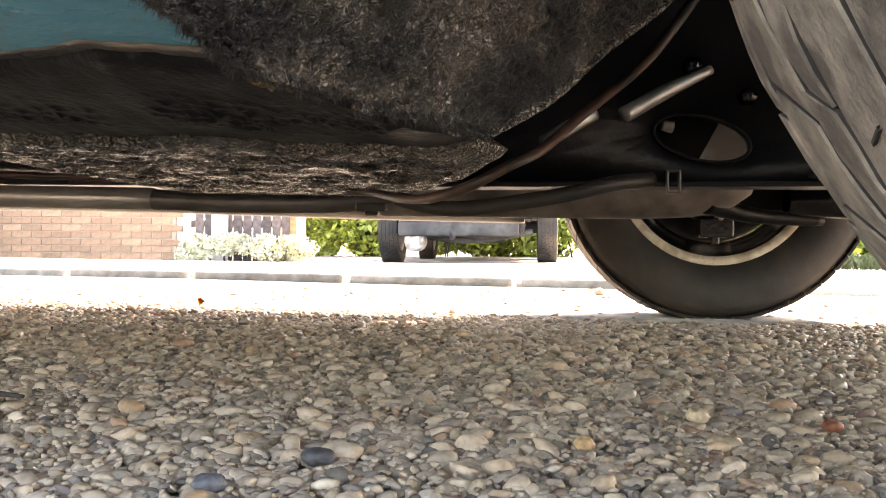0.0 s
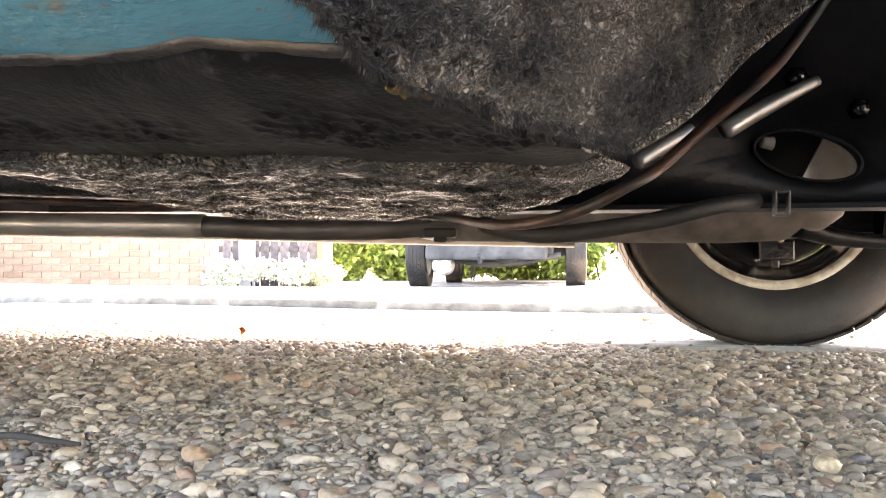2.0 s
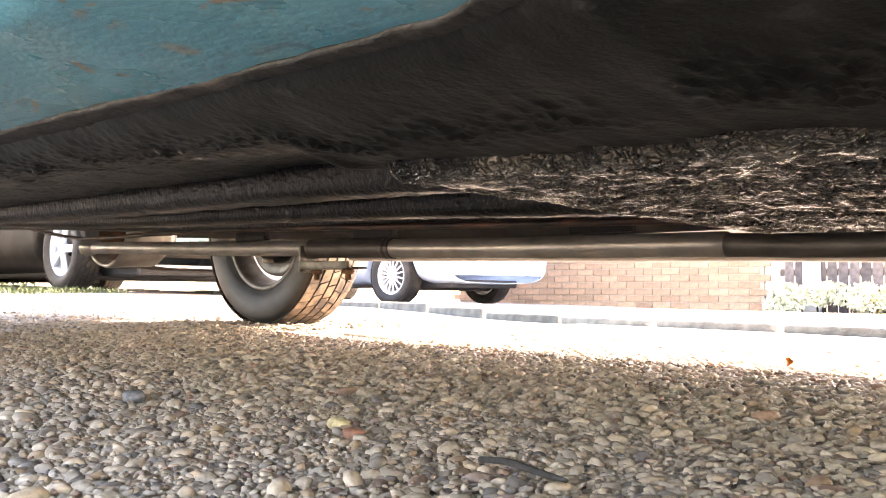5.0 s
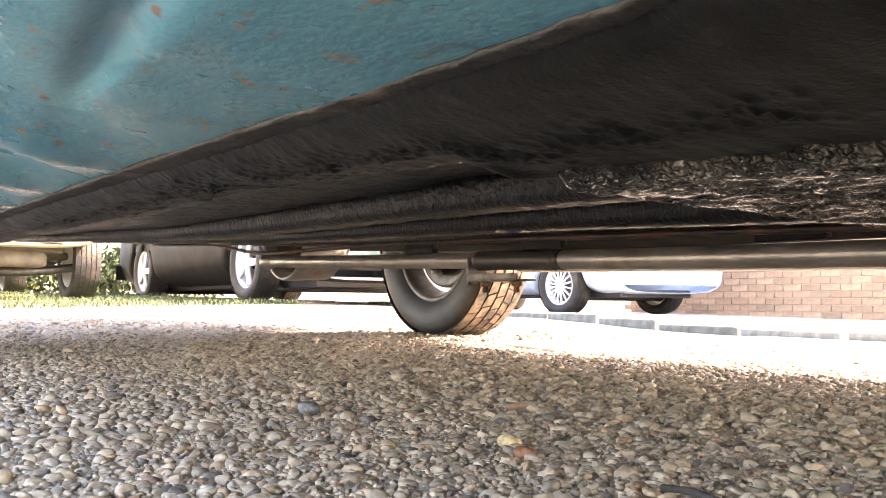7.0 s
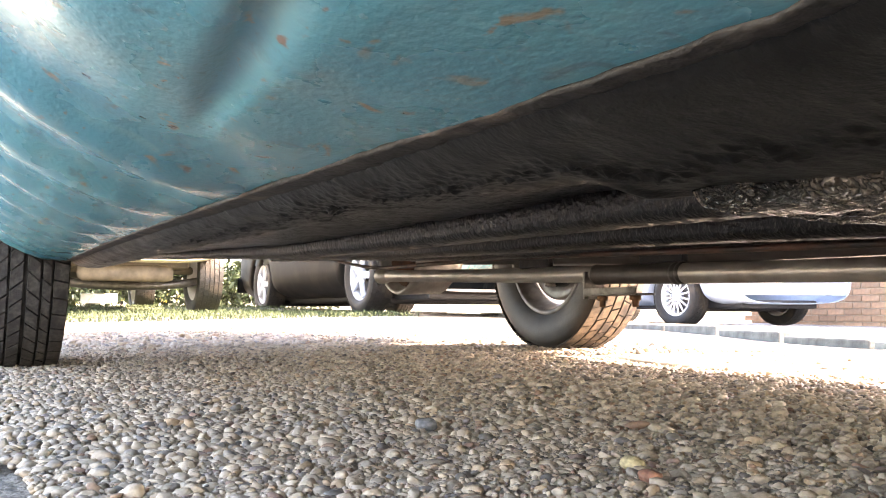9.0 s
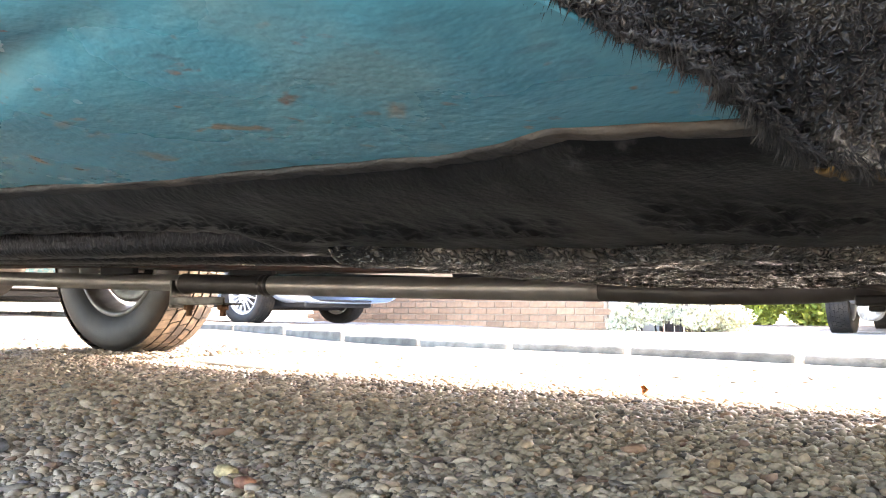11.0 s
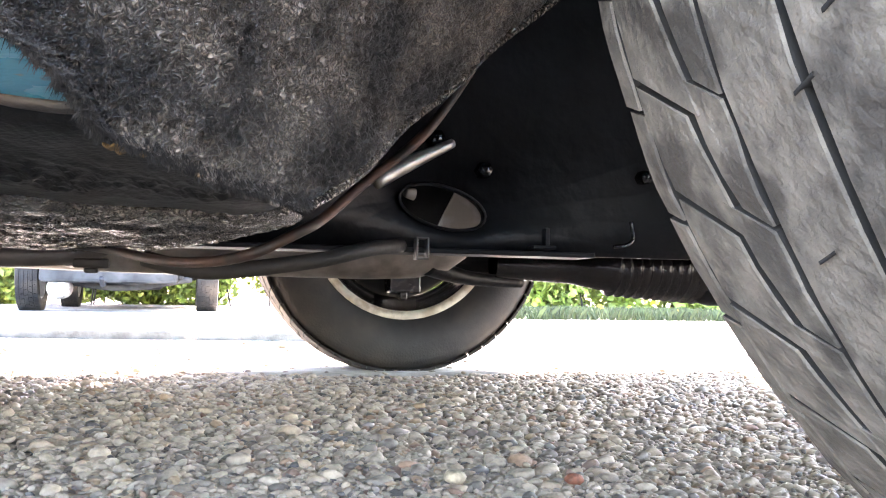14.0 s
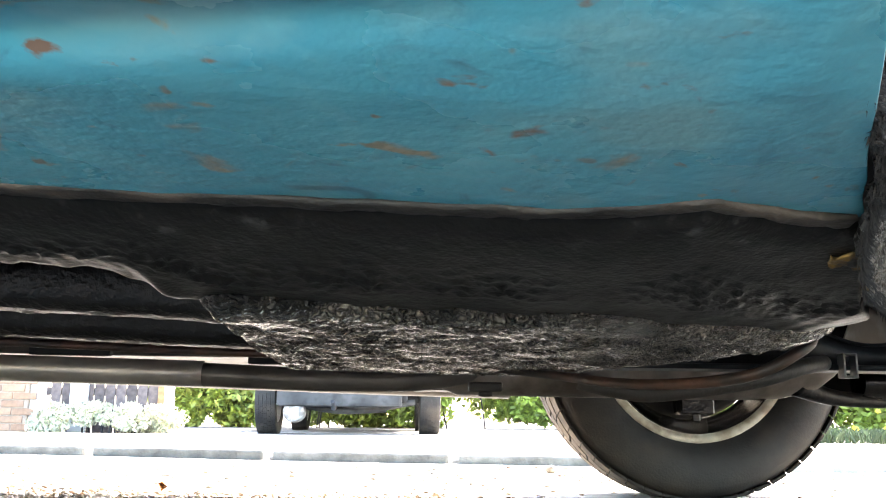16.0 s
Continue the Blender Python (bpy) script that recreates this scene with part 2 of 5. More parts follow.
def box(bm, lo, hi, bevel=0.0, m=None):
    c, d = [(a + b) / 2 for a, b in zip(lo, hi)], [b - a for a, b in zip(lo, hi)]
    mm = Matrix.Translation(c) @ Matrix.Diagonal((*d, 1))
    if m is not None:
        mm = m @ mm
    g = bmesh.ops.create_cube(bm, size=1, matrix=mm)
    if bevel:
        es = list({e for v in g["verts"] for e in v.link_edges})
        bmesh.ops.bevel(bm, geom=es, offset=bevel, segments=2, affect="EDGES", profile=0.5)
    return bm


def boxes(*items, bevel=0.002):
    bm = bmesh.new()
    for it in items:
        box(bm, it[0], it[1], bevel)
    for f in bm.faces:
        f.smooth = False
    return bm


def lathe(profile, axis="y", seg=48, centre=(0, 0, 0), arc=None):
    """Revolves (radius, along) pairs round an axis."""
    v, f, n = [], [], len(profile)
    for i in range(seg):
        a = 2 * math.pi * i / seg
        for r, h in profile:
            p, q = r * math.cos(a), r * math.sin(a)
            w = {"y": (p, h, q), "x": (h, p, q), "z": (p, q, h)}[axis]
            v.append([w[k] + centre[k] for k in range(3)])
    for i in range(seg):
        for k in range(n - 1):
            a, b = i * n + k, ((i + 1) % seg) * n + k
            f.append((a, b, b + 1, a + 1))
    return v, f


def tube(points, r, seg=14, caps=True, steps=6):
    """A round pipe along smooth points; r may be one radius or one for each point."""
    pts = [Vector(p) for p in points]
    rs = [r] * len(pts) if isinstance(r, (int, float)) else list(r)
    sm, sr = [], []
    for i in range(len(pts) - 1):
        p0, p1, p2, p3 = pts[max(i - 1, 0)], pts[i], pts[i + 1], pts[min(i + 2, len(pts) - 1)]
        for k in range(steps):
            u = k / steps
            sm.append(0.5 * ((2 * p1) + (p2 - p0) * u + (2 * p0 - 5 * p1 + 4 * p2 - p3) * u * u + (3 * p1 - p0 - 3 * p2 + p3) * u ** 3))
            sr.append(rs[i] * (1 - u) + rs[i + 1] * u)
    sm.append(pts[-1]); sr.append(rs[-1])
    v, f = [], []
    for i, p in enumerate(sm):
        d = (sm[min(i + 1, len(sm) - 1)] - sm[max(i - 1, 0)]).normalized()
        up = Vector((0, 0, 1)) if abs(d.z) < 0.9 else Vector((0, 1, 0))
        a = d.cross(up).normalized(); b = a.cross(d)
        for k in range(seg):
            t = 2 * math.pi * k / seg
            v.append(p + (a * math.cos(t) + b * math.sin(t)) * sr[i])
    for i in range(len(sm) - 1):
        for k in range(seg):
            a, b = i * seg + k, i * seg + (k + 1) % seg
            f.append((a, b, b + seg, a + seg))
    if caps:
        f.append(tuple(range(seg - 1, -1, -1)))
        f.append(tuple(range(len(v) - seg, len(v))))
    return v, f


def sheet(fn, us, vs, thick=0.0, rough=0.0, rough_scale=150.0):
    """A surface fn(u, v) over two lists, with thickness along its normal and a rough skin."""
    pts = [[Vector(fn(u, w)) for w in vs] for u in us]
    nu, nv = len(us), len(vs)
    nor = []
    for i in range(nu):
        row = []
        for j in range(nv):
            a = pts[min(i + 1, nu - 1)][j] - pts[max(i - 1, 0)][j]
            b = pts[i][min(j + 1, nv - 1)] - pts[i][max(j - 1, 0)]
            c = a.cross(b)
            row.append(c.normalized() if c.length > 1e-12 else Vector((0, 0, 1)))
        nor.append(row)
    v, f = [], []
    for i in range(nu):
        for j in range(nv):
            p = pts[i][j]
            if rough:
                h = noise.noise(p * rough_scale) + 0.5 * noise.noise(p * rough_scale * 2.3)
                p = p + nor[i][j] * rough * h
            v.append(p)
    q = lambda i, j: i * nv + j
    for i in range(nu - 1):
        for j in range(nv - 1):
            f.append((q(i, j), q(i + 1, j), q(i + 1, j + 1), q(i, j + 1)))
    if thick:
        o = len(v)
        for i in range(nu):
            for j in range(nv):
                v.append(pts[i][j] - nor[i][j] * thick)
        for i in range(nu - 1):
            for j in range(nv - 1):
                f.append((o + q(i, j), o + q(i, j + 1), o + q(i + 1, j + 1), o + q(i + 1, j)))
        ring = [q(i, 0) for i in range(nu)] + [q(nu - 1, j) for j in range(1, nv)] + [q(i, nv - 1) for i in range(nu - 2, -1, -1)] + [q(0, j) for j in range(nv - 2, 0, -1)]
        for a, b in zip(ring, ring[1:] + ring[:1]):
            f.append((b, a, a + o, b + o))
    return v, f


def lerp_table(table, x):
    """Linear through (x, value) pairs, held at both ends."""
    if x <= table[0][0]:
        return table[0][1]
    for (a, p), (b, q) in zip(table, table[1:]):
        if x <= b:
            return p + (q - p) * (x - a) / (b - a)
    return table[-1][1]


def span(a, b, n):
    return [a + (b - a) * i / (n - 1) for i in range(n)]


# ---------------------------------------------------------------- ground
ANCHORS = [(-0.3, 0.4, 0.0), (0.3, 0.5, 0.0), (-0.5, 0.8, 0.0), (0.1, 1.0, 0.0), (-0.6, 1.5, 0.002), (0.5, 1.2, 0.0), (0.32, 1.64, -0.018), (0.1, 1.45, -0.012), (0.65, 1.45, -0.014), (-0.3, 1.5, -0.008),
           (-1.2, 0.6, 0.004), (-1.3, 1.5, 0.006), (-2.13, 1.62, 0.022), (-2.13, 0.3, 0.012), (0.2, 2.5, 0.0), (-1.9, 2.95, 0.0), (-3.9, 3.5, 0.04),
           (1.5, 2.5, 0.0), (2.1, 4.6, 0.0), (-1.4, 8.5, -0.05), (0.1, 8.7, -0.04), (-3.8, 8.8, -0.09), (-6.6, 6.4, 0.0), (-5.9, 7.6, -0.03),
           (-6.4, 3.0, 0.12), (-8.9, 2.8, 0.18), (-7.1, 1.9, 0.125), (-9.4, 1.9, 0.185), (-4.0, 1.0, 0.06), (0.5, -3, 0.0), (-4, -3, 0.03), (5, 0, 0.0), (4, 9, -0.03)]


def ground_z(x, y):
    w = s = 0.0
    for ax, ay, az in ANCHORS:
        k = 1.0 / (((x - ax) ** 2 + (y - ay) ** 2) ** 1.5 + 0.02)
        w += k
        s += k * az
    return s / w


def axis_steps(stops):
    out = []
    for a, b, d in stops:
        n = max(1, round((b - a) / d))
        out += [a + (b - a) * i / n for i in range(n)]
    return out + [stops[-1][1]]


gx = axis_steps([(-600, -60, 90), (-60, -12, 8), (-12, -3, 0.6), (-3, 1.5, 0.15), (1.5, 8, 0.7), (8, 60, 9), (60, 600, 90)])
gy = axis_steps([(-600, -60, 90), (-60, -6, 6), (-6, 0, 0.5), (0, 3.6, 0.15), (3.6, 12, 0.6), (12, 60, 8), (60, 600, 90)])
ground = part("ground", sheet(lambda x, y: (x, y, ground_z(x, y) - 0.004), gx, gy), GROUND)
tagged(ground, "pale gravel and earth ground of the driveway", "ground", kind="structure")

# ---------------------------------------------------------------- driveway edge
def kerb_y(x):
    return 2.53 - 0.235 * x


driveway = part("pavement", sheet(lambda x, w: (x, kerb_y(x) + 0.05 + w, ground_z(x, kerb_y(x) + 0.05 + w) + 0.008), span(-14, 8, 45), span(0, 6.5, 16), 0.02), ROADM)
tagged(driveway, "sunlit pale concrete drive beyond the low kerb", "pavement", kind="structure")

strip = part("road", sheet(lambda x, w: (x, 1.56 + 0.05 * noise.noise(Vector((x * 2, 0, 0))) + w * (kerb_y(x) - 1.56), ground_z(x, 1.56 + w * (kerb_y(x) - 1.56)) + 0.001), span(-1.95, 3, 60), span(0, 1, 12), 0.01), ROADM)
tagged(strip, "sunlit pale drive surface with scattered stones", "road", kind="structure")

# ---------------------------------------------------------------- wheels
def tread_blocks(R, w, ribs, depth=0.007, crown=0.006):
    """ribs: (from, to) across the width as shares, blocks round, slant, gap, phase and saw-tooth of its edge towards the shoulder or the middle."""
    v, f = [], []
    for lo, hi, n, slant, gap, phase, saw in ribs:
        for i in range(n):
            a0 = 2 * math.pi * (i + phase) / n
            a1 = a0 + 2 * math.pi / n - gap / R
            o = len(v)
            mid = (lo + hi - 1) / 2 * w
            K = 4 if n > 10 else 32
            for k in range(K + 1):
                for e, edge in ((1, lo), (-1, hi)):
                    toothed = edge == (hi if (lo < 0.2 or 0.6 < lo < 0.7) else lo)
                    y = (edge - 0.5) * w + saw * toothed * w * (k / K - 0.5)
                    a = a0 + (a1 - a0) * k / K + slant * (y - mid) / R
                    wear = 0.0009 * noise.noise(Vector((i * 1.7, k * 0.6, lo * 9)))
                    rr = R - crown * (2 * y / w) ** 2 + wear
                    for r, inset in ((rr - 0.0006, 0.0), (rr, 0.0006), (rr - depth, -0.0004)):
                        v.append((r * math.cos(a), y + e * inset, r * math.sin(a)))
            for k in range(K):
                q = o + 6 * k
                f += [(q + 1, q + 7, q + 10, q + 4), (q, q + 6, q + 7, q + 1), (q + 4, q + 10, q + 9, q + 3), (q + 2, q + 8, q + 6, q), (q + 3, q + 9, q + 11, q + 5)]
            f += [(o, o + 1, o + 4, o + 3), (o + 2, o, o + 3, o + 5), (o + 6 * K, o + 6 * K + 3, o + 6 * K + 4, o + 6 * K + 1), (o + 6 * K + 2, o + 6 * K + 5, o + 6 * K + 3, o + 6 * K)]
    return v, f


def wheel(parent, at, R, rim, w, tread, ribs, inner, style="steel", paint=None, turn=0.0, tyre_mat=None):
    """inner: +1 if the inner face looks towards +y, -1 towards -y."""
    paint = paint or RIMPAINT
    d = R - (0.007 if ribs in (RIBS_NEAR, RIBS_REAR) else 0.005)
    h = w / 2
    s = inner
    barrel = [(rim, s * h * 0.86), (rim - 0.004, s * h * 0.9), (rim - 0.014, s * h * 0.84), (rim - 0.018, s * h * 0.6), (rim - 0.03, s * h * 0.2),
              (rim - 0.032, -s * h * 0.3), (rim - 0.02, -s * h * 0.75), (rim, -s * h * 0.86), (rim + 0.002, -s * h * 0.8), (rim - 0.012, 0), (rim, s * h * 0.86)]
    wh = part("wheel", lathe(barrel, seg=56), paint, parent)
    wh.matrix_basis = pose(*at, 0, 0, turn)
    carcass = [(rim - 0.002, h * 0.84), (rim + 0.012, h * 0.97), (rim + (d - rim) * 0.45, h * 1.1), (d - 0.025, h * 1.06), (d - 0.012, h * 0.98), (d - 0.006, h * 0.8), (d, h * 0.4),
               (d, -h * 0.4), (d - 0.006, -h * 0.8), (d - 0.012, -h * 0.98), (d - 0.025, -h * 1.06), (rim + (d - rim) * 0.45, -h * 1.1), (rim + 0.012, -h * 0.97), (rim - 0.002, -h * 0.84)]
    part("tyre", lathe(carcass, seg=72), tyre_mat or RUBBER, wh)
    blocks = mesh_of("tread", *tread_blocks(R, w, ribs, 0.007 if ribs in (RIBS_NEAR, RIBS_REAR) else 0.005), tread, False)
    blocks.materials.append(GROOVE)
    index = 0
    for _, _, n, *_ in ribs:
        size = 5 * (4 if n > 10 else 32) + 4
        for _ in range(n):
            for q in range(size):
                # block walls take the darker rubber, which paints in the groove shade
                wall_face = q % 5 > 2 if q < size - 4 else q - size in (-3, -1)
                blocks.polygons[index + q].material_index = 1 if wall_face else 0
            index += size
    part("tread", blocks, tread, wh)
    if style == "steel" and paint is RIMPAINT:
        part("rim_band", lathe([(rim - 0.0160, s * h * 0.80), (rim - 0.0180, s * h * 0.74), (rim - 0.024, s * h * 0.62), (rim - 0.033, s * h * 0.50), (rim - 0.040, s * h * 0.44), (rim - 0.042, s * h * 0.30)], seg=72), CHROME, wh, "bright chrome inner band")
        part("brake_caliper", boxes(((-0.028, min(s * h * 0.2, s * h * 0.95), -rim + 0.050), (0.030, max(s * h * 0.2, s * h * 0.95), -rim + 0.085)), ((-0.008, min(s * h * 0.6, s * h * 0.9), -rim + 0.036), (0.006, max(s * h * 0.6, s * h * 0.9), -rim + 0.06)), bevel=0.003), OILY, wh)
    if style == "steel":
        disc = [(0.085, s * h * 0.05), (0.10, s * h * 0.12), (rim - 0.052, s * h * 0.30), (rim - 0.042, s * h * 0.24), (rim - 0.040, s * h * 0.0), (rim - 0.052, s * h * 0.1), (0.085, -s * h * 0.05)]
        part("disc", lathe(disc, seg=40), SATIN if paint is RIMPAINT else paint, wh)
        drum = [(0.0, s * h * 0.75), (0.05, s * h * 0.75), (0.055, s * h * 0.6), (rim - 0.085, s * h * 0.55), (rim - 0.08, s * h * 0.45), (rim - 0.08, -s * h * 0.15), (0.0, -s * h * 0.15)]
        part("brake_drum", lathe(drum, seg=40), SATIN, wh)
        nut = mesh_of("nut", *lathe([(0, s * h * 0.95), (0.006, s * h * 0.95), (0.007, s * h * 0.5)], seg=6), ALLOY)
        for k in range(7):
            a = k * 2 * math.pi / 7 + 0.3
            part("nut", nut, ALLOY, wh).matrix_basis = pose((rim - 0.085) * math.cos(a), 0, (rim - 0.085) * math.sin(a))
    else:
        n = 5 if style == "five" else 16
        bm = bmesh.new()
        if style == "five":
            box(bm, (0.02, -s * h * 0.75 - 0.012, -0.028), (rim - 0.015, -s * h * 0.75 + 0.012, 0.028), 0.006)
        else:
            for q in (-1, 1):
                box(bm, (0.04, -s * h * 0.75 - 0.006, -0.005), (rim - 0.01, -s * h * 0.75 + 0.006, 0.005), 0.0, pose(0.02, 0, 0, 0, q * 12, 0))
        first = part("spoke", bm, paint, wh)
        for k in range(1, n):
            part("spoke", first.data, paint, wh).matrix_basis = pose(0, 0, 0, 0, 360 * k / n, 0)
        part("hub_cap", lathe([(0.0, -s * h * 0.9), (0.04, -s * h * 0.88), (0.055, -s * h * 0.75), (0.055, -s * h * 0.5), (0, -s * h * 0.5)], seg=24), paint, wh)
        part("brake_disc", lathe([(0.05, -s * h * 0.1), (rim - 0.04, -s * h * 0.1), (rim - 0.04, s * h * 0.1), (0.05, s * h * 0.1), (0.05, -s * h * 0.1)], seg=32), DARKPIPE, wh)
    return wh


RIBS_NEAR = [(0.0, 0.060, 54, 0.3, 0.0018, 0.0, 0.0), (0.066, 0.230, 54, 0.55, 0.0026, 0.0, 0.040), (0.238, 0.322, 54, 0.55, 0.0012, 0.02, 0.040), (0.334, 0.492, 3, 0.0, 0.0, 0.1, 0.0),
             (0.508, 0.666, 3, 0.0, 0.0, 0.4, 0.0), (0.678, 0.762, 54, -0.55, 0.0012, 0.22, -0.040), (0.770, 0.934, 54, -0.55, 0.0026, 0.2, -0.040), (0.940, 1.0, 54, -0.3, 0.0018, 0.2, 0.0)]
RIBS_FAR = [(0.0, 0.18, 52, 0.3, 0.0022, 0.0, 0.0), (0.215, 0.385, 40, 0.4, 0.0045, 0.3, 0.03), (0.42, 0.58, 40, 0.3, 0.0045, 0.1, 0.0), (0.615, 0.785, 40, -0.4, 0.0045, 0.6, -0.03), (0.82, 1.0, 52, -0.3, 0.0022, 0.2, 0.0)]
RIBS_REAR = [(0.0, 0.17, 48, 0.25, 0.0036, 0.0, 0.0), (0.20, 0.30, 48, 0.9, 0.0050, 0.3, 0.0), (0.33, 0.475, 48, 0.9, 0.0045, 0.0, 0.0), (0.525, 0.67, 48, -0.9, 0.0045, 0.5, 0.0), (0.70, 0.80, 48, -0.9, 0.0050, 0.2, 0.0), (0.83, 1.0, 48, -0.25, 0.0036, 0.2, 0.0)]

# ---------------------------------------------------------------- the classic car
car = thing("classic_car", "turquoise classic saloon car with rust specks, parked on gravel", "car")
SEAM_Y = [(-2.0, 0.36), (-1.36, 0.338), (-0.9, 0.328), (-0.45, 0.321), (-0.3, 0.3195), (-0.2, 0.317), (-0.165, 0.3145), (-0.145, 0.3085), (-0.128, 0.3005), (-0.117, 0.306), (-0.103, 0.3125), (-0.085, 0.315)]
SEAM_Z = [(-2.0, 0.226), (-1.36, 0.209), (-0.99, 0.200), (-0.71, 0.192), (-0.45, 0.1843), (-0.33, 0.1807), (-0.25, 0.1775), (-0.2, 0.1757), (-0.15, 0.1742), (-0.12, 0.1745), (-0.08, 0.1738)]
SIDE = [(0, 0), (-0.012, 0.002), (-0.03, 0.0055), (-0.05, 0.010), (-0.075, 0.019), (-0.105, 0.034), (-0.14, 0.058), (-0.185, 0.10), (-0.23, 0.17), (-0.26, 0.26), (-0.27, 0.40), (-0.25, 0.55)]


def arch_x(k):
    return lerp_table([(0, -0.083), (1.5, -0.094), (3, -0.109), (4, -0.122), (5, -0.129), (6, -0.133), (7, -0.119), (8, -0.08), (9, -0.02), (10, 0.1), (11, 0.25)], k)


def side_point(u, k):
    k0 = min(int(k), len(SIDE) - 2)
    g = k - k0
    dy = SIDE[k0][0] * (1 - g) + SIDE[k0 + 1][0] * g
    dz = SIDE[k0][1] * (1 - g) + SIDE[k0 + 1][1] * g
    x = -1.84 + (arch_x(k) + 1.84) * u
    dent = 0.004 * noise.noise(Vector((x * 9, dz * 14, 3.0)))
    back = min(1, max(0, (-x - 0.30) / 0.2))
    wave = (x + 0.35 * dy) * 2 * math.pi / 0.165
    dent += 0.0052 * back * (math.sin(wave) + 0.2 * math.sin(2 * wave + 0.8)) * min(1, -dy / 0.04)
    crease = dy + 0.062 + 0.10 * (x + 0.30)
    dent += 0.0055 * math.exp(-(crease / 0.0055) ** 2) * math.exp(-((x + 0.30) / 0.09) ** 2) - 0.006 * math.exp(-((x + 0.33) / 0.05) ** 2 - ((dy + 0.10) / 0.03) ** 2)
    return x, lerp_table(SEAM_Y, x) + dy, lerp_table(SEAM_Z, x) + dz + dent


part("side_panel", sheet(side_point, [1 - (1 - i / 190) ** 1.6 for i in range(191)], [11 * (i / 89) ** 1.3 for i in range(90)], 0.002), TURQ, car, "turquoise lower side panel with rust specks and scrapes")
def lip_point(u, k):
    x = -1.84 + 1.754 * u
    y = lerp_table(SEAM_Y, x) - 0.0020 + lerp_table([(-0.38, 0.0150), (-0.24, 0.0085)], x) * k + 0.0012 * noise.noise(Vector((x * 70, k, 0)))
    return x, y, lerp_table(SEAM_Z, x) - 0.0012 - 0.0005 * math.sin(k * math.pi)


part("seam_lip", sheet(lip_point, [1 - (1 - i / 260) ** 1.6 for i in range(261)], span(0, 1, 7), -0.002, 0.0007, 170), LIP, car, "scuffed brown-black seam lip")


EDGE_Y = [(-2.0, 0.43), (-1.0, 0.392), (-0.6, 0.383), (-0.4, 0.381), (-0.295, 0.385), (-0.284, 0.390), (-0.275, 0.400), (-0.258, 0.426), (-0.18, 0.434), (-0.13, 0.440), (-0.10, 0.456), (-0.075, 0.486), (-0.05, 0.478), (-0.02, 0.440)]
EDGE_Z = [(-2.0, 0.216), (-1.0, 0.1905), (-0.7, 0.184), (-0.5, 0.179), (-0.38, 0.1735), (-0.298, 0.1692), (-0.288, 0.1665), (-0.277, 0.1620), (-0.262, 0.1606), (-0.24, 0.1598), (-0.2, 0.1584), (-0.14, 0.1568), (-0.08, 0.1570), (-0.04, 0.158), (-0.018, 0.163)]


def sill_point(x, k):
    """k runs from the seam (0) round the rocker to its inner bottom edge (4) and up behind it (5)."""
    zs, ys = lerp_table(SEAM_Z, x) - 0.004, lerp_table(SEAM_Y, x)
    wl = lerp_table([(-0.38, 0.0112), (-0.24, 0.0055)], x)
    ye, ze = lerp_table(EDGE_Y, x) + 0.008 * noise.noise(Vector((x * 55, 2, 0))) + 0.004 * noise.noise(Vector((x * 190, 2, 5))), lerp_table(EDGE_Z, x) + 0.0008 * noise.noise(Vector((x * 160, 6, 0)))
    low = lerp_table([(-0.29, 0.0), (-0.25, 1.0)], x)
    prof = [(ys + wl - 0.002, zs + 0.006), (ys + wl + 0.008, zs - 0.002)]
    for g, bulge in ((0.34, 0.0030), (0.68, 0.0026), (1.0, 0.0)):
        prof.append((prof[1][0] + (ye - prof[1][0]) * g, prof[1][1] + (ze - prof[1][1]) * g - bulge))
    prof.append((ye + 0.012, ze + 0.015 - 0.007 * low))
    i = min(int(k), 4)
    g = k - i
    p0, p1, p2, p3 = prof[max(i - 1, 0)], prof[i], prof[i + 1], prof[min(i + 2, 5)]
    cr = lambda a, b, c, d: 0.5 * (2 * b + (c - a) * g + (2 * a - 5 * b + 4 * c - d) * g * g + (3 * b - a - 3 * c + d) * g ** 3)
    y, z = cr(p0[0], p1[0], p2[0], p3[0]), cr(p0[1], p1[1], p2[1], p3[1])
    # clotted band of drips half way down, smooth below it
    p = Vector((x * 1000, (y - ys) * 1000, 0))
    band = math.exp(-((k - 2.1 - 0.3 * noise.noise(Vector((x * 30, 5, 0)))) / 0.42) ** 2) * max(0.15, min(1, 0.6 + 1.3 * noise.noise(Vector((x * 24, 11, 0)))))
    rearward = min(1, max(0, (-x - 0.29) / 0.1))
    band = band * (1 - 0.25 * rearward) + 0.35 * rearward * min(1, k) * (k < 4.3)
    lump = 0.0030 * max(0, noise.noise(p / 5.0) + 0.05) + 0.0022 * max(0, noise.noise(p / 2.7 + Vector((7, 3, 1)))) + 0.0050 * max(0, noise.noise(Vector((p.x / 7, p.y / 9, 2))) - 0.28)
    flow = 0.0008 * noise.noise(p / 40)
    rib = math.exp(-((x + 0.286 - 0.002 * k) / 0.0042) ** 2) * min(1, max(0, k - 2.2)) * min(1, max(0, 4.4 - k)) * 0.0022
    return x, y - 0.35 * band * lump - 0.4 * rib, z - band * lump - rib + flow * min(1, k)


SILL_XS = axis_steps([(-1.9, -0.9, 0.012), (-0.9, -0.55, 0.004), (-0.55, -0.30, 0.0016), (-0.30, -0.02, 0.0011)])


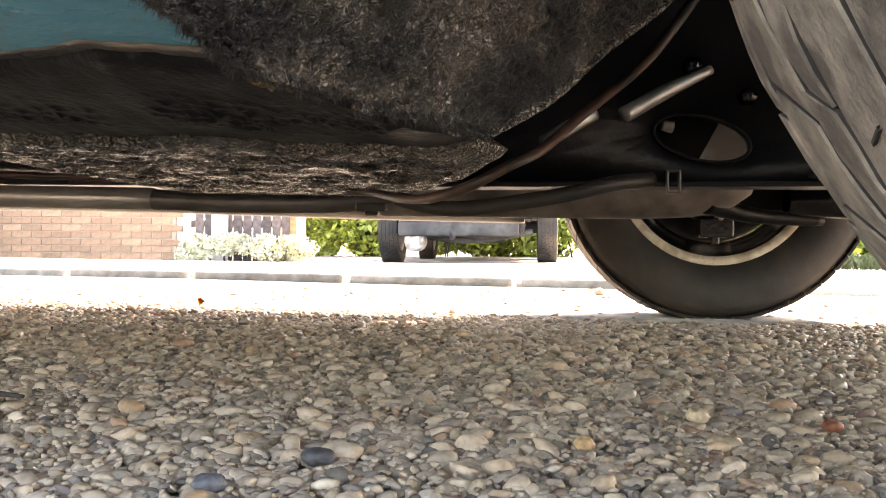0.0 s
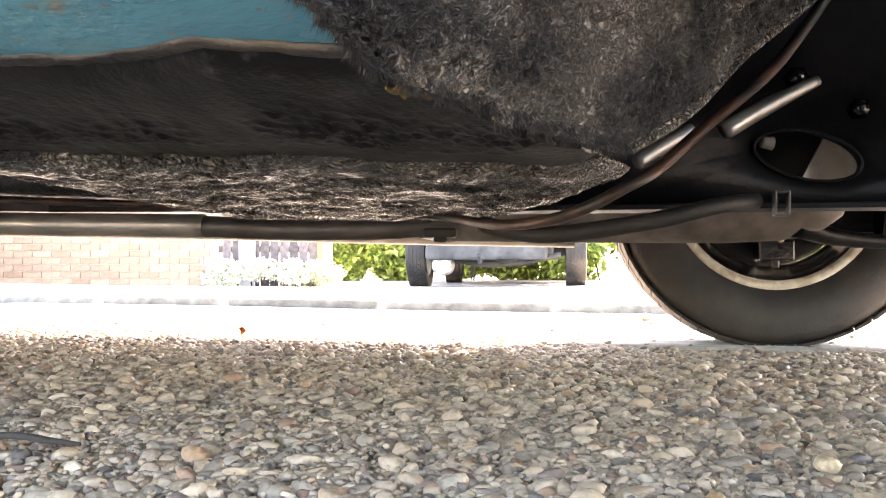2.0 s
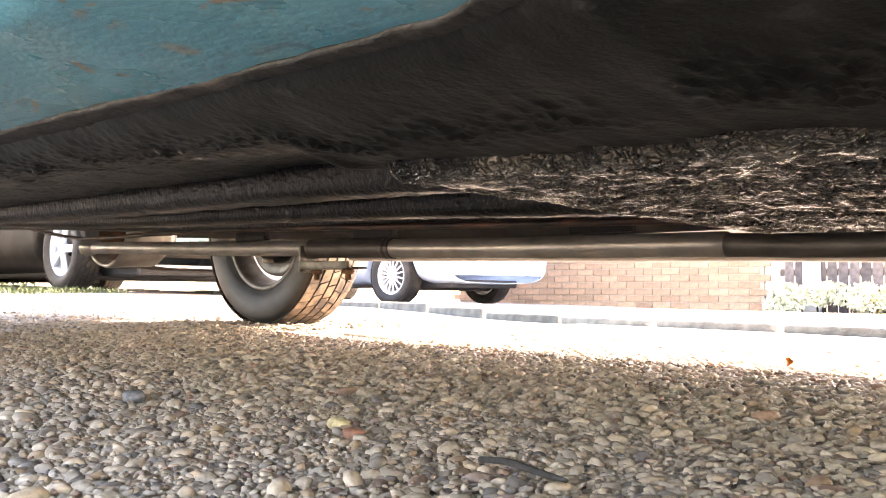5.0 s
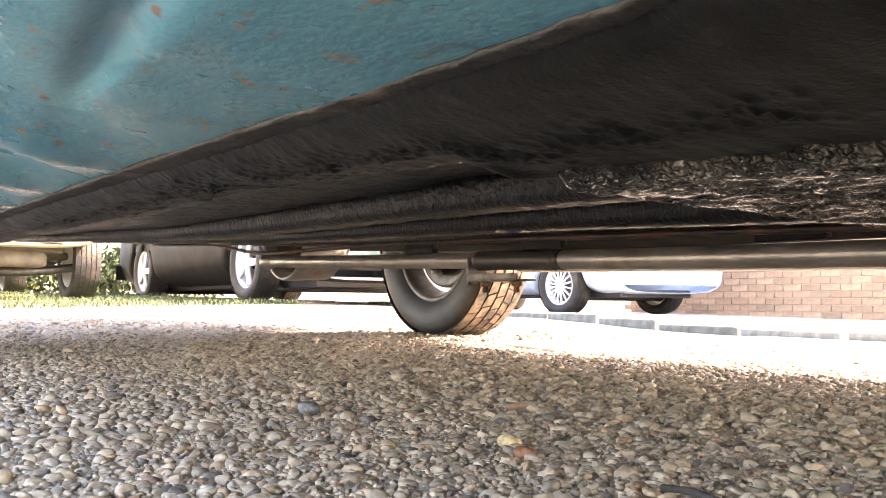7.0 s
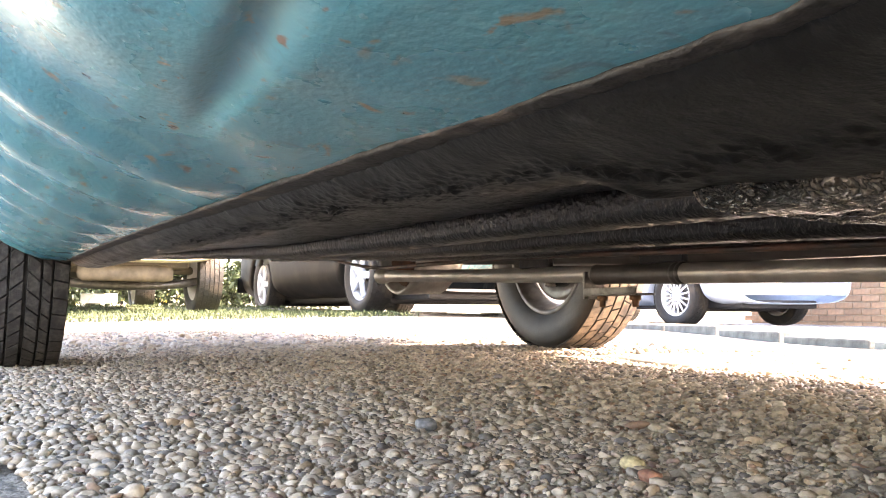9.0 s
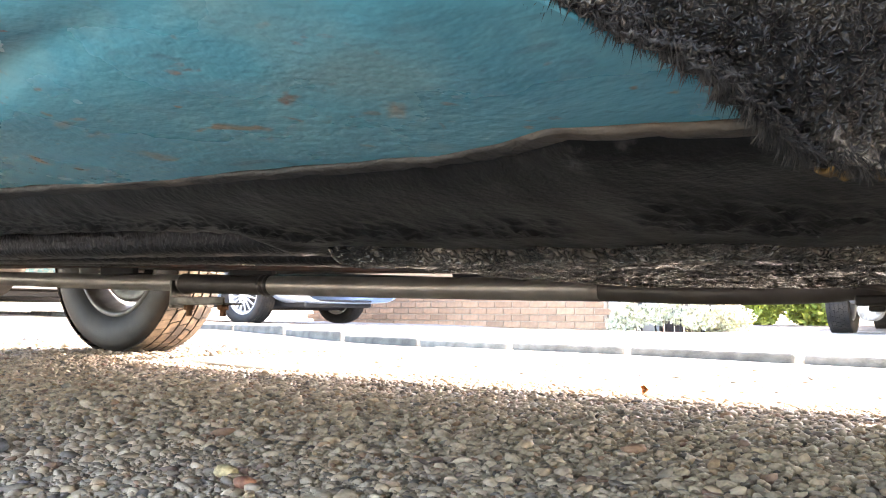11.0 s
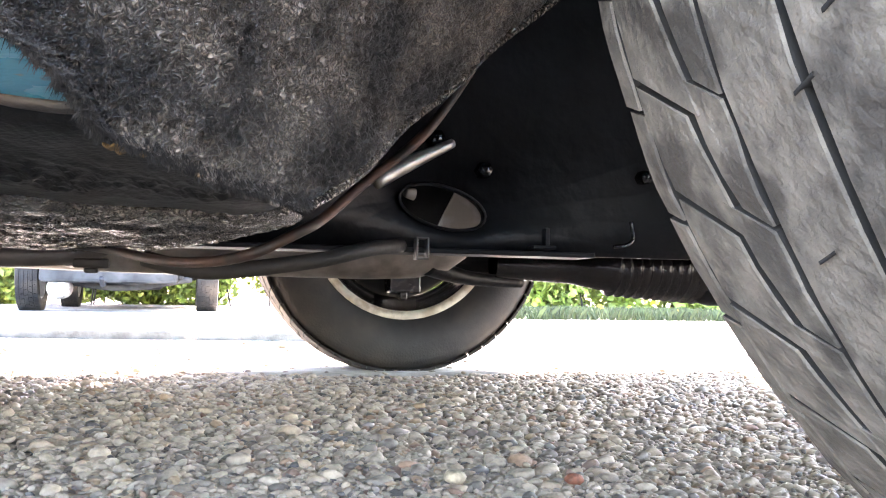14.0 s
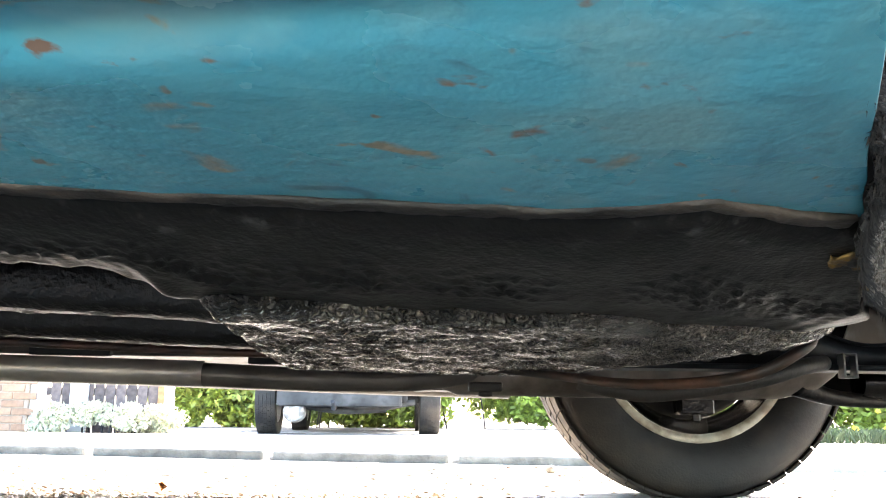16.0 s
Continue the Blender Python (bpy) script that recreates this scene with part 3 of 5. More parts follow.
def sill_skin(x, k):
    # the front end is cut back along the wheel arch
    cut = lerp_table([(0, -0.083), (1, -0.079), (2, -0.052), (3, -0.030), (4, -0.019), (5, -0.017)], k)
    t = (x + 0.30) / 0.28
    return sill_point(x if x < -0.30 else -0.30 + t * (cut + 0.30), k)


part("sill", sheet(sill_skin, SILL_XS, span(0, 5, 116), -0.004, 0.00015, 300), SILLM, car, "sill coated in thick black underseal")


def floor_z(x):
    return 0.1895 + 0.016 * max(0, -x - 0.55) + 0.03 * max(0, -x - 0.95)


part("floor_pan", sheet(lambda x, y: (x, y, floor_z(x) - 0.006 * max(0, 1 - (y - 0.38) / 0.05) + 0.0035 * max(0, noise.noise(Vector((x * 16, y * 22, 3))))), axis_steps([(-1.95, -0.9, 0.012), (-0.9, -0.22, 0.005)]), span(0.378, 0.80, 110), -0.008, 0.0012, 210), FLOORM, car, "floor pan in bumpy black underseal")


def pan_point(u, w):
    y0 = lerp_table([(0, 0.386), (0.1, 0.390), (0.3, 0.396), (0.6, 0.402), (0.8, 0.432), (1, 0.455)], u) + 0.006 * noise.noise(Vector((u * 14, 3, 0)))
    y = y0 + (0.77 - y0) * w
    rear = lerp_table([(0.38, -0.276), (0.42, -0.279), (0.55, -0.289), (0.78, -0.294)], y)
    front = lerp_table([(0.42, -0.030), (0.47, -0.016), (0.50, -0.006), (0.61, -0.030), (0.77, -0.090)], y)
    x = rear + (front - rear) * u
    edge = min(1, u / 0.04) * min(1, (1 - u) / 0.08) * min(1, (1 - w) / 0.05) * min(1, 0.3 + w / 0.04)
    top = 0.178 if u < 0.5 else 0.163
    z = top - (top - lerp_table([(-0.29, 0.1562), (-0.2, 0.1548), (-0.12, 0.1538), (-0.02, 0.1550)], x)) * edge ** 0.5
    p = Vector((x, y, 0.0))
    d = noise.voronoi(Vector((x * 170, y * 300, 0)) + noise.noise_vector(p * 70) * 1.1)[0]
    fold = 0.0017 * min(1.0, 1.5 * (d[1] - d[0])) * (0.55 + 0.9 * noise.noise(p * 34)) + 0.0012 * noise.noise(p * 120)
    crease = math.exp(-((x + 0.075) / 0.022) ** 2 - ((y - 0.53) / 0.06) ** 2)
    fold += 0.0065 * crease * (noise.noise(Vector((x * 110, y * 45, 4))) + 0.25)
    return x, y, z - fold * min(1, 0.3 + w / 0.04)


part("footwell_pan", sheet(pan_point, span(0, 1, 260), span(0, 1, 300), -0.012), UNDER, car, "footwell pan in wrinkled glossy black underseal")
RIBS = [(0.515, 0.016, [(-1.9, 0.232), (-1.0, 0.185), (-0.75, 0.1775), (-0.6, 0.1745), (-0.5, 0.1725), (-0.41, 0.1702), (-0.35, 0.1682), (-0.28, 0.165)]),
        (0.66, 0.018, [(-1.9, 0.236), (-1.06, 0.1905), (-0.64, 0.1775), (-0.5, 0.1722), (-0.42, 0.1685), (-0.35, 0.1653), (-0.28, 0.1632)]),
        (0.79, 0.02, [(-1.9, 0.240), (-1.2, 0.199), (-0.93, 0.188), (-0.62, 0.178), (-0.38, 0.170), (-0.28, 0.166)])]
for y0, half, table in RIBS:
    part("floor_rib", sheet(lambda x, k: (x, y0 + half * math.copysign(min(1, abs(k) * 1.35) ** 0.8, k) + 0.003 * noise.noise(Vector((x * 8, 0, 0))), lerp_table(table, x) + (floor_z(x) + 0.004 - lerp_table(table, x)) * abs(k) ** 4 - 0.0014 * max(0, noise.noise(Vector((x * 190, k * 5, y0 * 9)))) * (1 - abs(k))), span(-1.9, -0.255, 420), span(-1, 1, 19), -0.006, 0.0006, 200), FLOORM, car)

# splash panel behind the front wheel
SPL = [(-0.084, 0.314, 0.170), (-0.094, 0.283, 0.1785), (-0.109, 0.260, 0.187), (-0.124, 0.223, 0.204), (-0.130, 0.168, 0.249), (-0.096, 0.098, 0.35), (0.014, 0.058, 0.45)]
SPR = [(-0.013, 0.425, 0.161), (0.014, 0.456, 0.181), (0.041, 0.485, 0.210), (0.069, 0.500, 0.234), (0.096, 0.502, 0.262), (0.146, 0.505, 0.306), (0.25, 0.53, 0.42)]


def splash_point(s, w):
    i = min(int(s), 5)
    g = s - i
    a = Vector(SPL[i]).lerp(Vector(SPL[i + 1]), g)
    b = Vector(SPR[i]).lerp(Vector(SPR[i + 1]), g)
    p = a.lerp(b, w)
    ragged = 0.003 * noise.noise(Vector((s * 9, 0, 1))) * max(0, 1 - w * 8)
    return p.x - 0.006 * math.sin(math.pi * w) + ragged, p.y - ragged, p.z - 0.002 * max(0, 1 - s) + (0.005 * noise.noise(Vector((w * 11, 3, 0))) + 0.0025 * noise.noise(Vector((w * 40, 9, 0)))) * max(0, 1 - 2.5 * s) * math.sin(math.pi * w)


part("splash_panel", sheet(splash_point, [6 * (i / 399) ** 1.35 for i in range(400)], span(0, 1, 330), -0.002, 0.0023, 250), DUSTY, car, "wheel arch splash panel furred with dusty black underseal")
part("clotted_edge", tube([Vector(splash_point(0.0, w)) + Vector((0, 0.001, 0.0005)) for w in span(0, 1, 24)], [0.0006 + 0.0014 * abs(noise.noise(Vector((k * 0.9, 4, 0)))) for k in range(24)], 9), DUSTY, car)
part("splash_edge", tube([(x + 0.0015, y + 0.001, z) for x, y, z in SPR], 0.0022, 10, True, 30), UNDER, car, "glossy black turned edge")
rng = random.Random(5)
fv, ff = [], []
for count in range(11000):
    q, w = 4.6 * rng.random() ** 1.2, 0.055 * rng.random() ** 1.4
    if count % 5 == 0:
        q, w = 0.25 * rng.random() ** 1.5, rng.random()
    a = Vector(splash_point(q, w))
    tu, tw = Vector(splash_point(q + 0.02, w)) - a, Vector(splash_point(q, min(1.0, w + 0.01))) - Vector(splash_point(q, w - 0.01))
    nrm = tu.cross(tw).normalized()
    if nrm.x < 0:
        nrm.negate()
    root = a + nrm * -0.0006
    tip = a + (nrm * rng.uniform(0.2, 1) + Vector((rng.uniform(-1.1, 0.3), rng.uniform(-0.6, 0.4), -rng.uniform(0.3, 1.2)))) * rng.uniform(0.0010, 0.0036)
    side = nrm.cross(tip - root).normalized() * rng.uniform(0.00006, 0.00016)
    o = len(fv)
    fv += [root - side, root + side, root - nrm * 0.0008, tip]
    ff += [(o, o + 1, o + 3), (o + 1, o + 2, o + 3), (o + 2, o, o + 3)]
tagged(part("underseal_fuzz", (fv, ff), FUZZ, car), kind="stuff")
WAX = mat("yellow_wax", (0.16, 0.085, 0.018), 0.5, vary=0.6, scale=150, tint=(0.012, 0.009, 0.007), tint_scale=190, tint_edge=(0.48, 0.60))
part("seam_sealer", sheet(lambda u, k: Vector(sill_point(-0.085 + 0.010 * u + 0.002 * k, 1.06 + 0.17 * k + 0.04 * math.sin(9 * u))) - Vector((0, 0.0002, 0.0012 + 0.0004 * math.sin(7 * u + 4 * k))), span(0, 1, 18), span(0, 1, 11), -0.001, 0.0010, 420), WAX, car, "smear of brown-yellow wax sealer")
part("seam_sealer", sheet(lambda u, k: Vector(splash_point(0.06 + 0.06 * u, 0.46 + 0.08 * k)) + Vector((-0.0012, -0.0015, -0.001)), span(0, 1, 8), span(0, 1, 12), -0.001, 0.0012, 500), WAX, car, "smear of brown-yellow wax sealer")

# chassis leg with its oval opening
def leg_panel():
    cx, cz, rx, rz, n = 0.132, 0.196, 0.036, 0.017, 40
    outer = [(-0.12, 0.158), (0.75, 0.166), (0.75, 0.62), (-0.12, 0.62)]
    v, f = [], []
    for y in (0.735, 0.745):
        for k in range(n):
            a = 2 * math.pi * k / n
            v.append((cx + rx * math.cos(a), y, cz + rz * math.sin(a) - 0.18 * rx * math.cos(a)))
        for k in range(n):
            a = 2 * math.pi * k / n
            c, s_ = math.cos(a), math.sin(a)
            t = min(((0.75 - cx) / c if c > 0 else (-0.12 - cx) / c) if abs(c) > 1e-9 else 9, ((0.62 - cz) / s_ if s_ > 0 else (0.160 - cz) / s_) if abs(s_) > 1e-9 else 9)
            v.append((cx + t * c, y, cz + t * s_))
    for k in range(n):
        q = (k + 1) % n
        f.append((k, q, n + q, n + k))
        f.append((2 * n + k, 3 * n + k, 3 * n + q, 2 * n + q))
        f.append((k, 2 * n + k, 2 * n + q, q))
        f.append((n + k, n + q, 3 * n + q, 3 * n + k))
    return v, f


part("chassis_leg", leg_panel(), SATIN, car, "black painted chassis leg with an oval opening")
part("leg_flange", boxes(((-0.12, 0.700, 0.157), (0.25, 0.737, 0.161)), bevel=0.001), SATIN, car)
part("leg_inner", boxes(((-0.12, 0.80, 0.17), (0.75, 0.81, 0.62)), bevel=0.001), SATIN, car)
part("opening_plate", mesh_of("opening_plate", [(x, y + d, z) for d in (0.0, 0.003) for x, y, z in ((0.126, 0.752, 0.168), (0.19, 0.780, 0.166), (0.19, 0.780, 0.220), (0.155, 0.765, 0.220))], [(0, 1, 2, 3), (7, 6, 5, 4), (0, 4, 5, 1), (1, 5, 6, 2), (2, 6, 7, 3), (3, 7, 4, 0)], ALLOY, False), ALLOY, car, "bare grey plate behind the oval opening")
part("opening_pin", tube([(0.104, 0.748, 0.208), (0.112, 0.750, 0.207)], [0.004, 0.005], 12), STEEL, car)
part("clip", boxes(((0.1005, 0.692, 0.1515), (0.102, 0.702, 0.1685)), ((0.109, 0.692, 0.1515), (0.1105, 0.702, 0.1685)), ((0.1005, 0.692, 0.1515), (0.1105, 0.702, 0.1532)), ((0.1005, 0.692, 0.167), (0.1105, 0.702, 0.1685)), bevel=0.0006), DARKPIPE, car, "small wire clip")
part("bolt_head", lathe([(0, -0.004), (0.007, -0.004), (0.008, 0), (0.008, 0.01)], seg=6, centre=(0.124, 0.728, 0.250)), OILY, car)
part("bolt_head", lathe([(0, -0.004), (0.006, -0.004), (0.007, 0), (0.007, 0.01)], seg=6, centre=(0.165, 0.728, 0.227)), OILY, car)
part("steering_arm", tube([(0.070, 0.70, 0.209), (0.10, 0.71, 0.227), (0.136, 0.722, 0.246)], [0.0062, 0.0058, 0.0036]), STEEL, car, "bare steel arm")
part("steering_link", tube([(0.012, 0.69, 0.188), (0.03, 0.70, 0.200), (0.05, 0.71, 0.212)], [0.0055, 0.0058, 0.0050]), STEEL, car, "bare steel link")
part("opening_rim", tube([(0.132 + 0.036 * math.cos(a), 0.734, 0.196 + 0.017 * math.sin(a) - 0.0065 * math.cos(a)) for a in span(0, 2 * math.pi, 25)], 0.0013, 8), SATIN, car)
part("bracket_tab", boxes(((0.218, 0.727, 0.166), (0.222, 0.736, 0.182)), ((0.205, 0.720, 0.164), (0.225, 0.736, 0.167)), bevel=0.0008), SATIN, car)
part("cable", tube([(0.292, 0.600, 0.275), (0.270, 0.600, 0.243), (0.250, 0.600, 0.217), (0.243, 0.601, 0.207)], 0.0012, 8), OILY, car, "thin black cable")
part("cable_end", tube([(0.254, 0.599, 0.217), (0.262, 0.598, 0.2195), (0.272, 0.598, 0.2225)], [0.0016, 0.0034, 0.0020], 10), STEEL, car, "small bright cable end")
part("bolt_head", lathe([(0, -0.003), (0.005, -0.003), (0.006, 0), (0.006, 0.01)], seg=6, centre=(0.307, 0.722, 0.228)), OILY, car)
part("bracket_hook", tube([(0.296, 0.728, 0.190), (0.297, 0.726, 0.176), (0.290, 0.724, 0.170), (0.278, 0.724, 0.168)], 0.0018, 8), OILY, car)
part("line_clip", boxes(((-0.150, 0.795, 0.1425), (-0.123, 0.806, 0.150)), ((-0.142, 0.797, 0.1385), (-0.131, 0.804, 0.143)), bevel=0.0018), RUBBER, car, "black rubber line clip")
# paler strip that stands in for the glint along the flange
part("flange_edge", boxes(((0.150, 0.7335, 0.1575), (0.246, 0.7355, 0.1605)), bevel=0.0006), DARKPIPE, car, "flange edge with its glint set in paler metal")
part("bulkhead", boxes(((-0.05, 0.50, 0.19), (-0.03, 1.60, 0.62)), bevel=0.002), SATIN, car)
part("crossmember", boxes(((-0.2, 1.00, 0.150), (0.62, 1.10, 0.32)), bevel=0.012), SATIN, car, "black front crossmember")
part("oil_pan", lathe([(0.0, -0.20), (0.026, -0.20), (0.034, -0.18), (0.036, 0.08), (0.034, 0.13), (0.026, 0.165), (0.012, 0.185), (0, 0.19)], axis="x", seg=30, centre=(0.03, 0.94, 0.177)), mat("dirty_grey_alloy", (0.27, 0.24, 0.21), 0.45, metal=0.25, vary=0.35, scale=22, tint=(0.09, 0.075, 0.06), tint_scale=12, bump=0.0006, bump_scale=120), car, "grey alloy casing with a rounded end")
part("hose", tube([(-0.09, 0.66, 0.146), (-0.065, 0.653, 0.140), (-0.04, 0.65, 0.1385), (0.02, 0.655, 0.147), (0.06, 0.67, 0.157), (0.09, 0.70, 0.162)], 0.0055), RUBBER, car, "black rubber hose")
part("brake_line", tube([(-1.75, 0.83, 0.236), (-1.5, 0.83, 0.204), (-1.2, 0.80, 0.196), (-0.9, 0.78, 0.189), (-0.6, 0.76, 0.177), (-0.33, 0.76, 0.168), (-0.2, 0.74, 0.163), (-0.12, 0.69, 0.153), (-0.072, 0.60, 0.142), (-0.035, 0.53, 0.143), (-0.005, 0.525, 0.157), (0.012, 0.545, 0.168), (0.035, 0.555, 0.189), (0.066, 0.56, 0.215), (0.085, 0.565, 0.238), (0.108, 0.575, 0.272), (0.13, 0.585, 0.31), (0.15, 0.59, 0.36)], 0.0031, 10), COPPER, car, "brown brake line")
rack = [(0.016, -0.14), (0.020, -0.05)] + [(r, 0.012 * k + d) for k in range(10) for r, d in ((0.028 + 0.0008 * k, -0.004), (0.034 + 0.0008 * k, 0.0), (0.028 + 0.0008 * k, 0.004))] + [(0.036, 0.115), (0.0, 0.118)]
part("rack_boot", lathe(rack, axis="x", seg=40, centre=(0.40, 0.98, 0.162)), OILY, car, "ribbed black rubber boot")
part("rack_tube", lathe([(0.0, 0.10), (0.028, 0.105), (0.034, 0.13), (0.036, 0.5), (0.0, 0.52)], axis="x", seg=28, centre=(0.40, 0.98, 0.153)), SATIN, car)
part("track_arm", tube([(0.17, 0.93, 0.158), (0.22, 0.96, 0.146), (0.30, 1.0, 0.142)], [0.012, 0.008, 0.006]), SATIN, car)

# exhaust
part("exhaust_front", tube([(-0.02, 0.96, 0.235), (-0.08, 0.935, 0.200), (-0.15, 0.915, 0.162), (-0.25, 0.905, 0.1545), (-0.385, 0.90, 0.158)], 0.0105, 18), DARKPIPE, car, "dark front exhaust pipe")
part("exhaust_pipe", tube([(-0.38, 0.90, 0.1585), (-0.62, 0.90, 0.163), (-0.8, 0.90, 0.168), (-0.93, 0.90, 0.172)], 0.0115, 18), STEEL, car, "bare steel exhaust pipe")
part("exhaust_joint", tube([(-0.80, 0.90, 0.168), (-0.925, 0.90, 0.1715), (-0.955, 0.90, 0.172)], [0.0122, 0.0122, 0.0135], 18), DARKPIPE, car)
part("exhaust_rear", tube([(-0.94, 0.90, 0.1725), (-1.2, 0.90, 0.180), (-1.6, 0.90, 0.194)], 0.0108, 18), STEEL, car, "bare steel rear exhaust pipe")
part("clamp", lathe([(0.0118, -0.003), (0.0128, -0.003), (0.0128, 0.003), (0.0118, 0.003)], axis="x", seg=18, centre=(-0.803, 0.90, 0.168)), DARKPIPE, car)
part("clamp", lathe([(0.0118, -0.003), (0.0128, -0.003), (0.0128, 0.003), (0.0118, 0.003)], axis="x", seg=18, centre=(-0.812, 0.90, 0.168)), DARKPIPE, car)
GALV = mat("dull_galvanised_steel", (0.20, 0.19, 0.175), 0.45, metal=0.5, vary=0.35, scale=60, tint=(0.06, 0.05, 0.04), tint_scale=40, bump=0.0004, bump_scale=160)
hanger = part("hanger", boxes(((-0.966, 0.884, 0.141), (-0.962, 0.916, 0.176)), ((-0.966, 0.884, 0.1465), (-0.866, 0.887, 0.1545)), ((-0.966, 0.884, 0.1445), (-0.866, 0.916, 0.147)), bevel=0.001), GALV, car, "galvanised hanger bracket")
for bx in (-0.946, -0.884):
    part("hanger_bolt", lathe([(0, -0.014), (0.004, -0.014), (0.004, -0.006), (0.007, -0.006), (0.007, 0.0), (0, 0.0)], axis="z", seg=8, centre=(bx, 0.90, 0.1445)), RUST, hanger)
part("silencer", lathe([(0.030, 0.045), (0.072, 0.018), (0.080, 0.0), (0.085, -0.004), (0.088, 0.004), (0.086, 0.03), (0.084, 0.085), (0.06, 0.11), (0.0, 0.115)], seg=48, centre=(-1.575, 0.915, 0.245)), STEEL, car, "bare steel silencer with a dished rusty end")
part("silencer_end", lathe([(0.0, 0.040), (0.030, 0.042), (0.071, 0.0165), (0.073, 0.022), (0.03, 0.048), (0, 0.048)], seg=40, centre=(-1.575, 0.915, 0.245)), RUST, car)
part("pipe_flare", tube([(-1.585, 0.900, 0.1935), (-1.612, 0.900, 0.1945), (-1.622, 0.901, 0.195)], [0.0108, 0.0150, 0.0160], 20), STEEL, car)
for hx, hz in ((-1.08, 0.184), (-0.833, 0.1785), (-0.52, 0.171), (-0.335, 0.1655)):
    part("pipe_tab", boxes(((hx, 0.862, hz), (hx + 0.068, 0.872, hz + 0.016)), ((hx + 0.01, 0.872, hz + 0.004), (hx + 0.05, 0.878, hz + 0.012)), bevel=0.0015), SATIN, car)

# far side and upper body
FARLIP = mat("worn_dark_sill", (0.055, 0.052, 0.048), 0.6, vary=0.4, scale=25, tint=(0.05, 0.05, 0.05), tint_scale=12)
part("far_floor", sheet(lambda x, y: (x, y, floor_z(x) + 0.008), span(-1.95, -0.05, 30), span(1.05, 1.58, 8), 0.002), SATIN, car)
part("tunnel", sheet(lambda x, k: (x, 0.78 + 0.28 * k, floor_z(x) - 0.004 + 0.05 * math.sin(math.pi * k)), span(-1.95, -0.05, 30), span(0, 1, 13), 0.002), SATIN, car)
part("far_sill", sheet(lambda x, k: (x, 1.585 + [0, 0.012, 0.03, 0.06, 0.12, 0.2, 0.26, 0.28, 0.26][k], lerp_table([(-1.9, 0.2), (-1.5, 0.19), (-0.95, 0.178), (-0.65, 0.172), (-0.25, 0.161), (0, 0.156)], x) + [0.02, 0.002, 0, 0.008, 0.045, 0.12, 0.24, 0.4, 0.55][k]), span(-1.7, -0.02, 50), range(9), 0.002), FARLIP, car, "far sill in worn dark paint")
for name, x0, x1 in (("front_end", 0.66, 1.15), ("rear_end", -3.0, -2.42)):
    part(name, sheet(lambda u, a: (u, 0.95 + 0.88 * math.copysign(abs(math.cos(a)) ** 0.5, math.cos(a)) * (1 - 0.1 * max(0, u - 0.9)), 0.64 + 0.20 * math.copysign(abs(math.sin(a)) ** 0.6, math.sin(a)) - 0.0), span(x0, x1, 10), span(0, 2 * math.pi, 41), 0.002), TURQ, car)


def hull(u, a):
    half = 0.90 - 0.08 * abs(2 * u - 1) ** 4
    return -3.02 + 4.2 * u, 0.95 - half * math.copysign(abs(math.cos(a)) ** 0.35, math.cos(a)), 0.60 + 0.28 * max(0, math.sin(a)) ** 0.5 + (0.0 if math.sin(a) > 0 else 0)


def far_wing(x, k):
    arch = 0.0
    for ax in (0.32, -2.127):
        d = abs(x - ax)
        if d < 0.36:
            arch = max(arch, math.sqrt(0.36 ** 2 - d * d))
    low = max(0.25, 0.25 + arch)
    return x, 1.80 + 0.05 * k, low + (0.66 - low) * k


part("far_wing", sheet(far_wing, span(-3.0, -1.66, 60), span(0, 1, 8), 0.003), TURQ, car)
part("far_wing", sheet(far_wing, span(-0.05, 1.1, 50), span(0, 1, 8), 0.003), TURQ, car)
part("body_shell", sheet(hull, span(0, 1, 40), span(0, math.pi, 33), 0.004), TURQ, car, "turquoise upper body")
part("cabin", sheet(lambda u, a: (-2.2 + 1.75 * u, 0.95 - (0.74 - 0.12 * abs(2 * u - 1) ** 2) * math.cos(a), 0.85 + 0.5 * (1 - abs(2 * u - 1) ** 3.0) * max(0, math.sin(a)) ** 0.4), span(0, 1, 24), span(0, math.pi, 25), 0.004), TURQ, car)
# unseen black sheet added above the front wheels, keeps turquoise out of reflections
part("inner_wing", boxes(((-0.1, 0.13, 0.575), (0.66, 1.76, 0.583)), bevel=0.002), SATIN, car)
part("front_valance", boxes(((0.66, 0.35, 0.20), (0.72, 1.55, 0.62)), bevel=0.01), SATIN, car)
part("boot_floor", boxes(((-2.98, 0.12, 0.37), (-1.93, 1.78, 0.40)), bevel=0.004), SATIN, car)
part("rear_axle", tube([(-2.13, 0.40, 0.30), (-2.13, 0.95, 0.30), (-2.13, 1.56, 0.30)], 0.03), SATIN, car)

front = wheel(car, (0.318, 0.203, 0.276), 0.284, 0.178, 0.155, TREAD, RIBS_NEAR, 1, tyre_mat=GROOVE)
sv, sf = [], []
for k in range(96):
    a, y, half, tilt = 2 * math.pi * (k + 0.3 * (k % 2)) / 96, (0.014, -0.014, 0.0, -0.018)[k % 4], 0.0034, 0.9
    o = len(sv)
    for da, dy in ((-0.0016, -half), (0.0016, -half), (0.0016 + 0.01 * tilt, half), (-0.0016 + 0.01 * tilt, half)):
        for r in (0.2805, 0.2842 - 0.006 * ((y + dy) / 0.0775) ** 2):
            sv.append((r * math.cos(a + da), y + dy, r * math.sin(a + da)))
    sf += [(o + 1, o + 3, o + 5, o + 7), (o, o + 1, o + 7, o + 6), (o + 2, o + 4, o + 5, o + 3)]
tagged(part("sipe_rest", (sv, sf), GROOVE, front), kind="stuff")
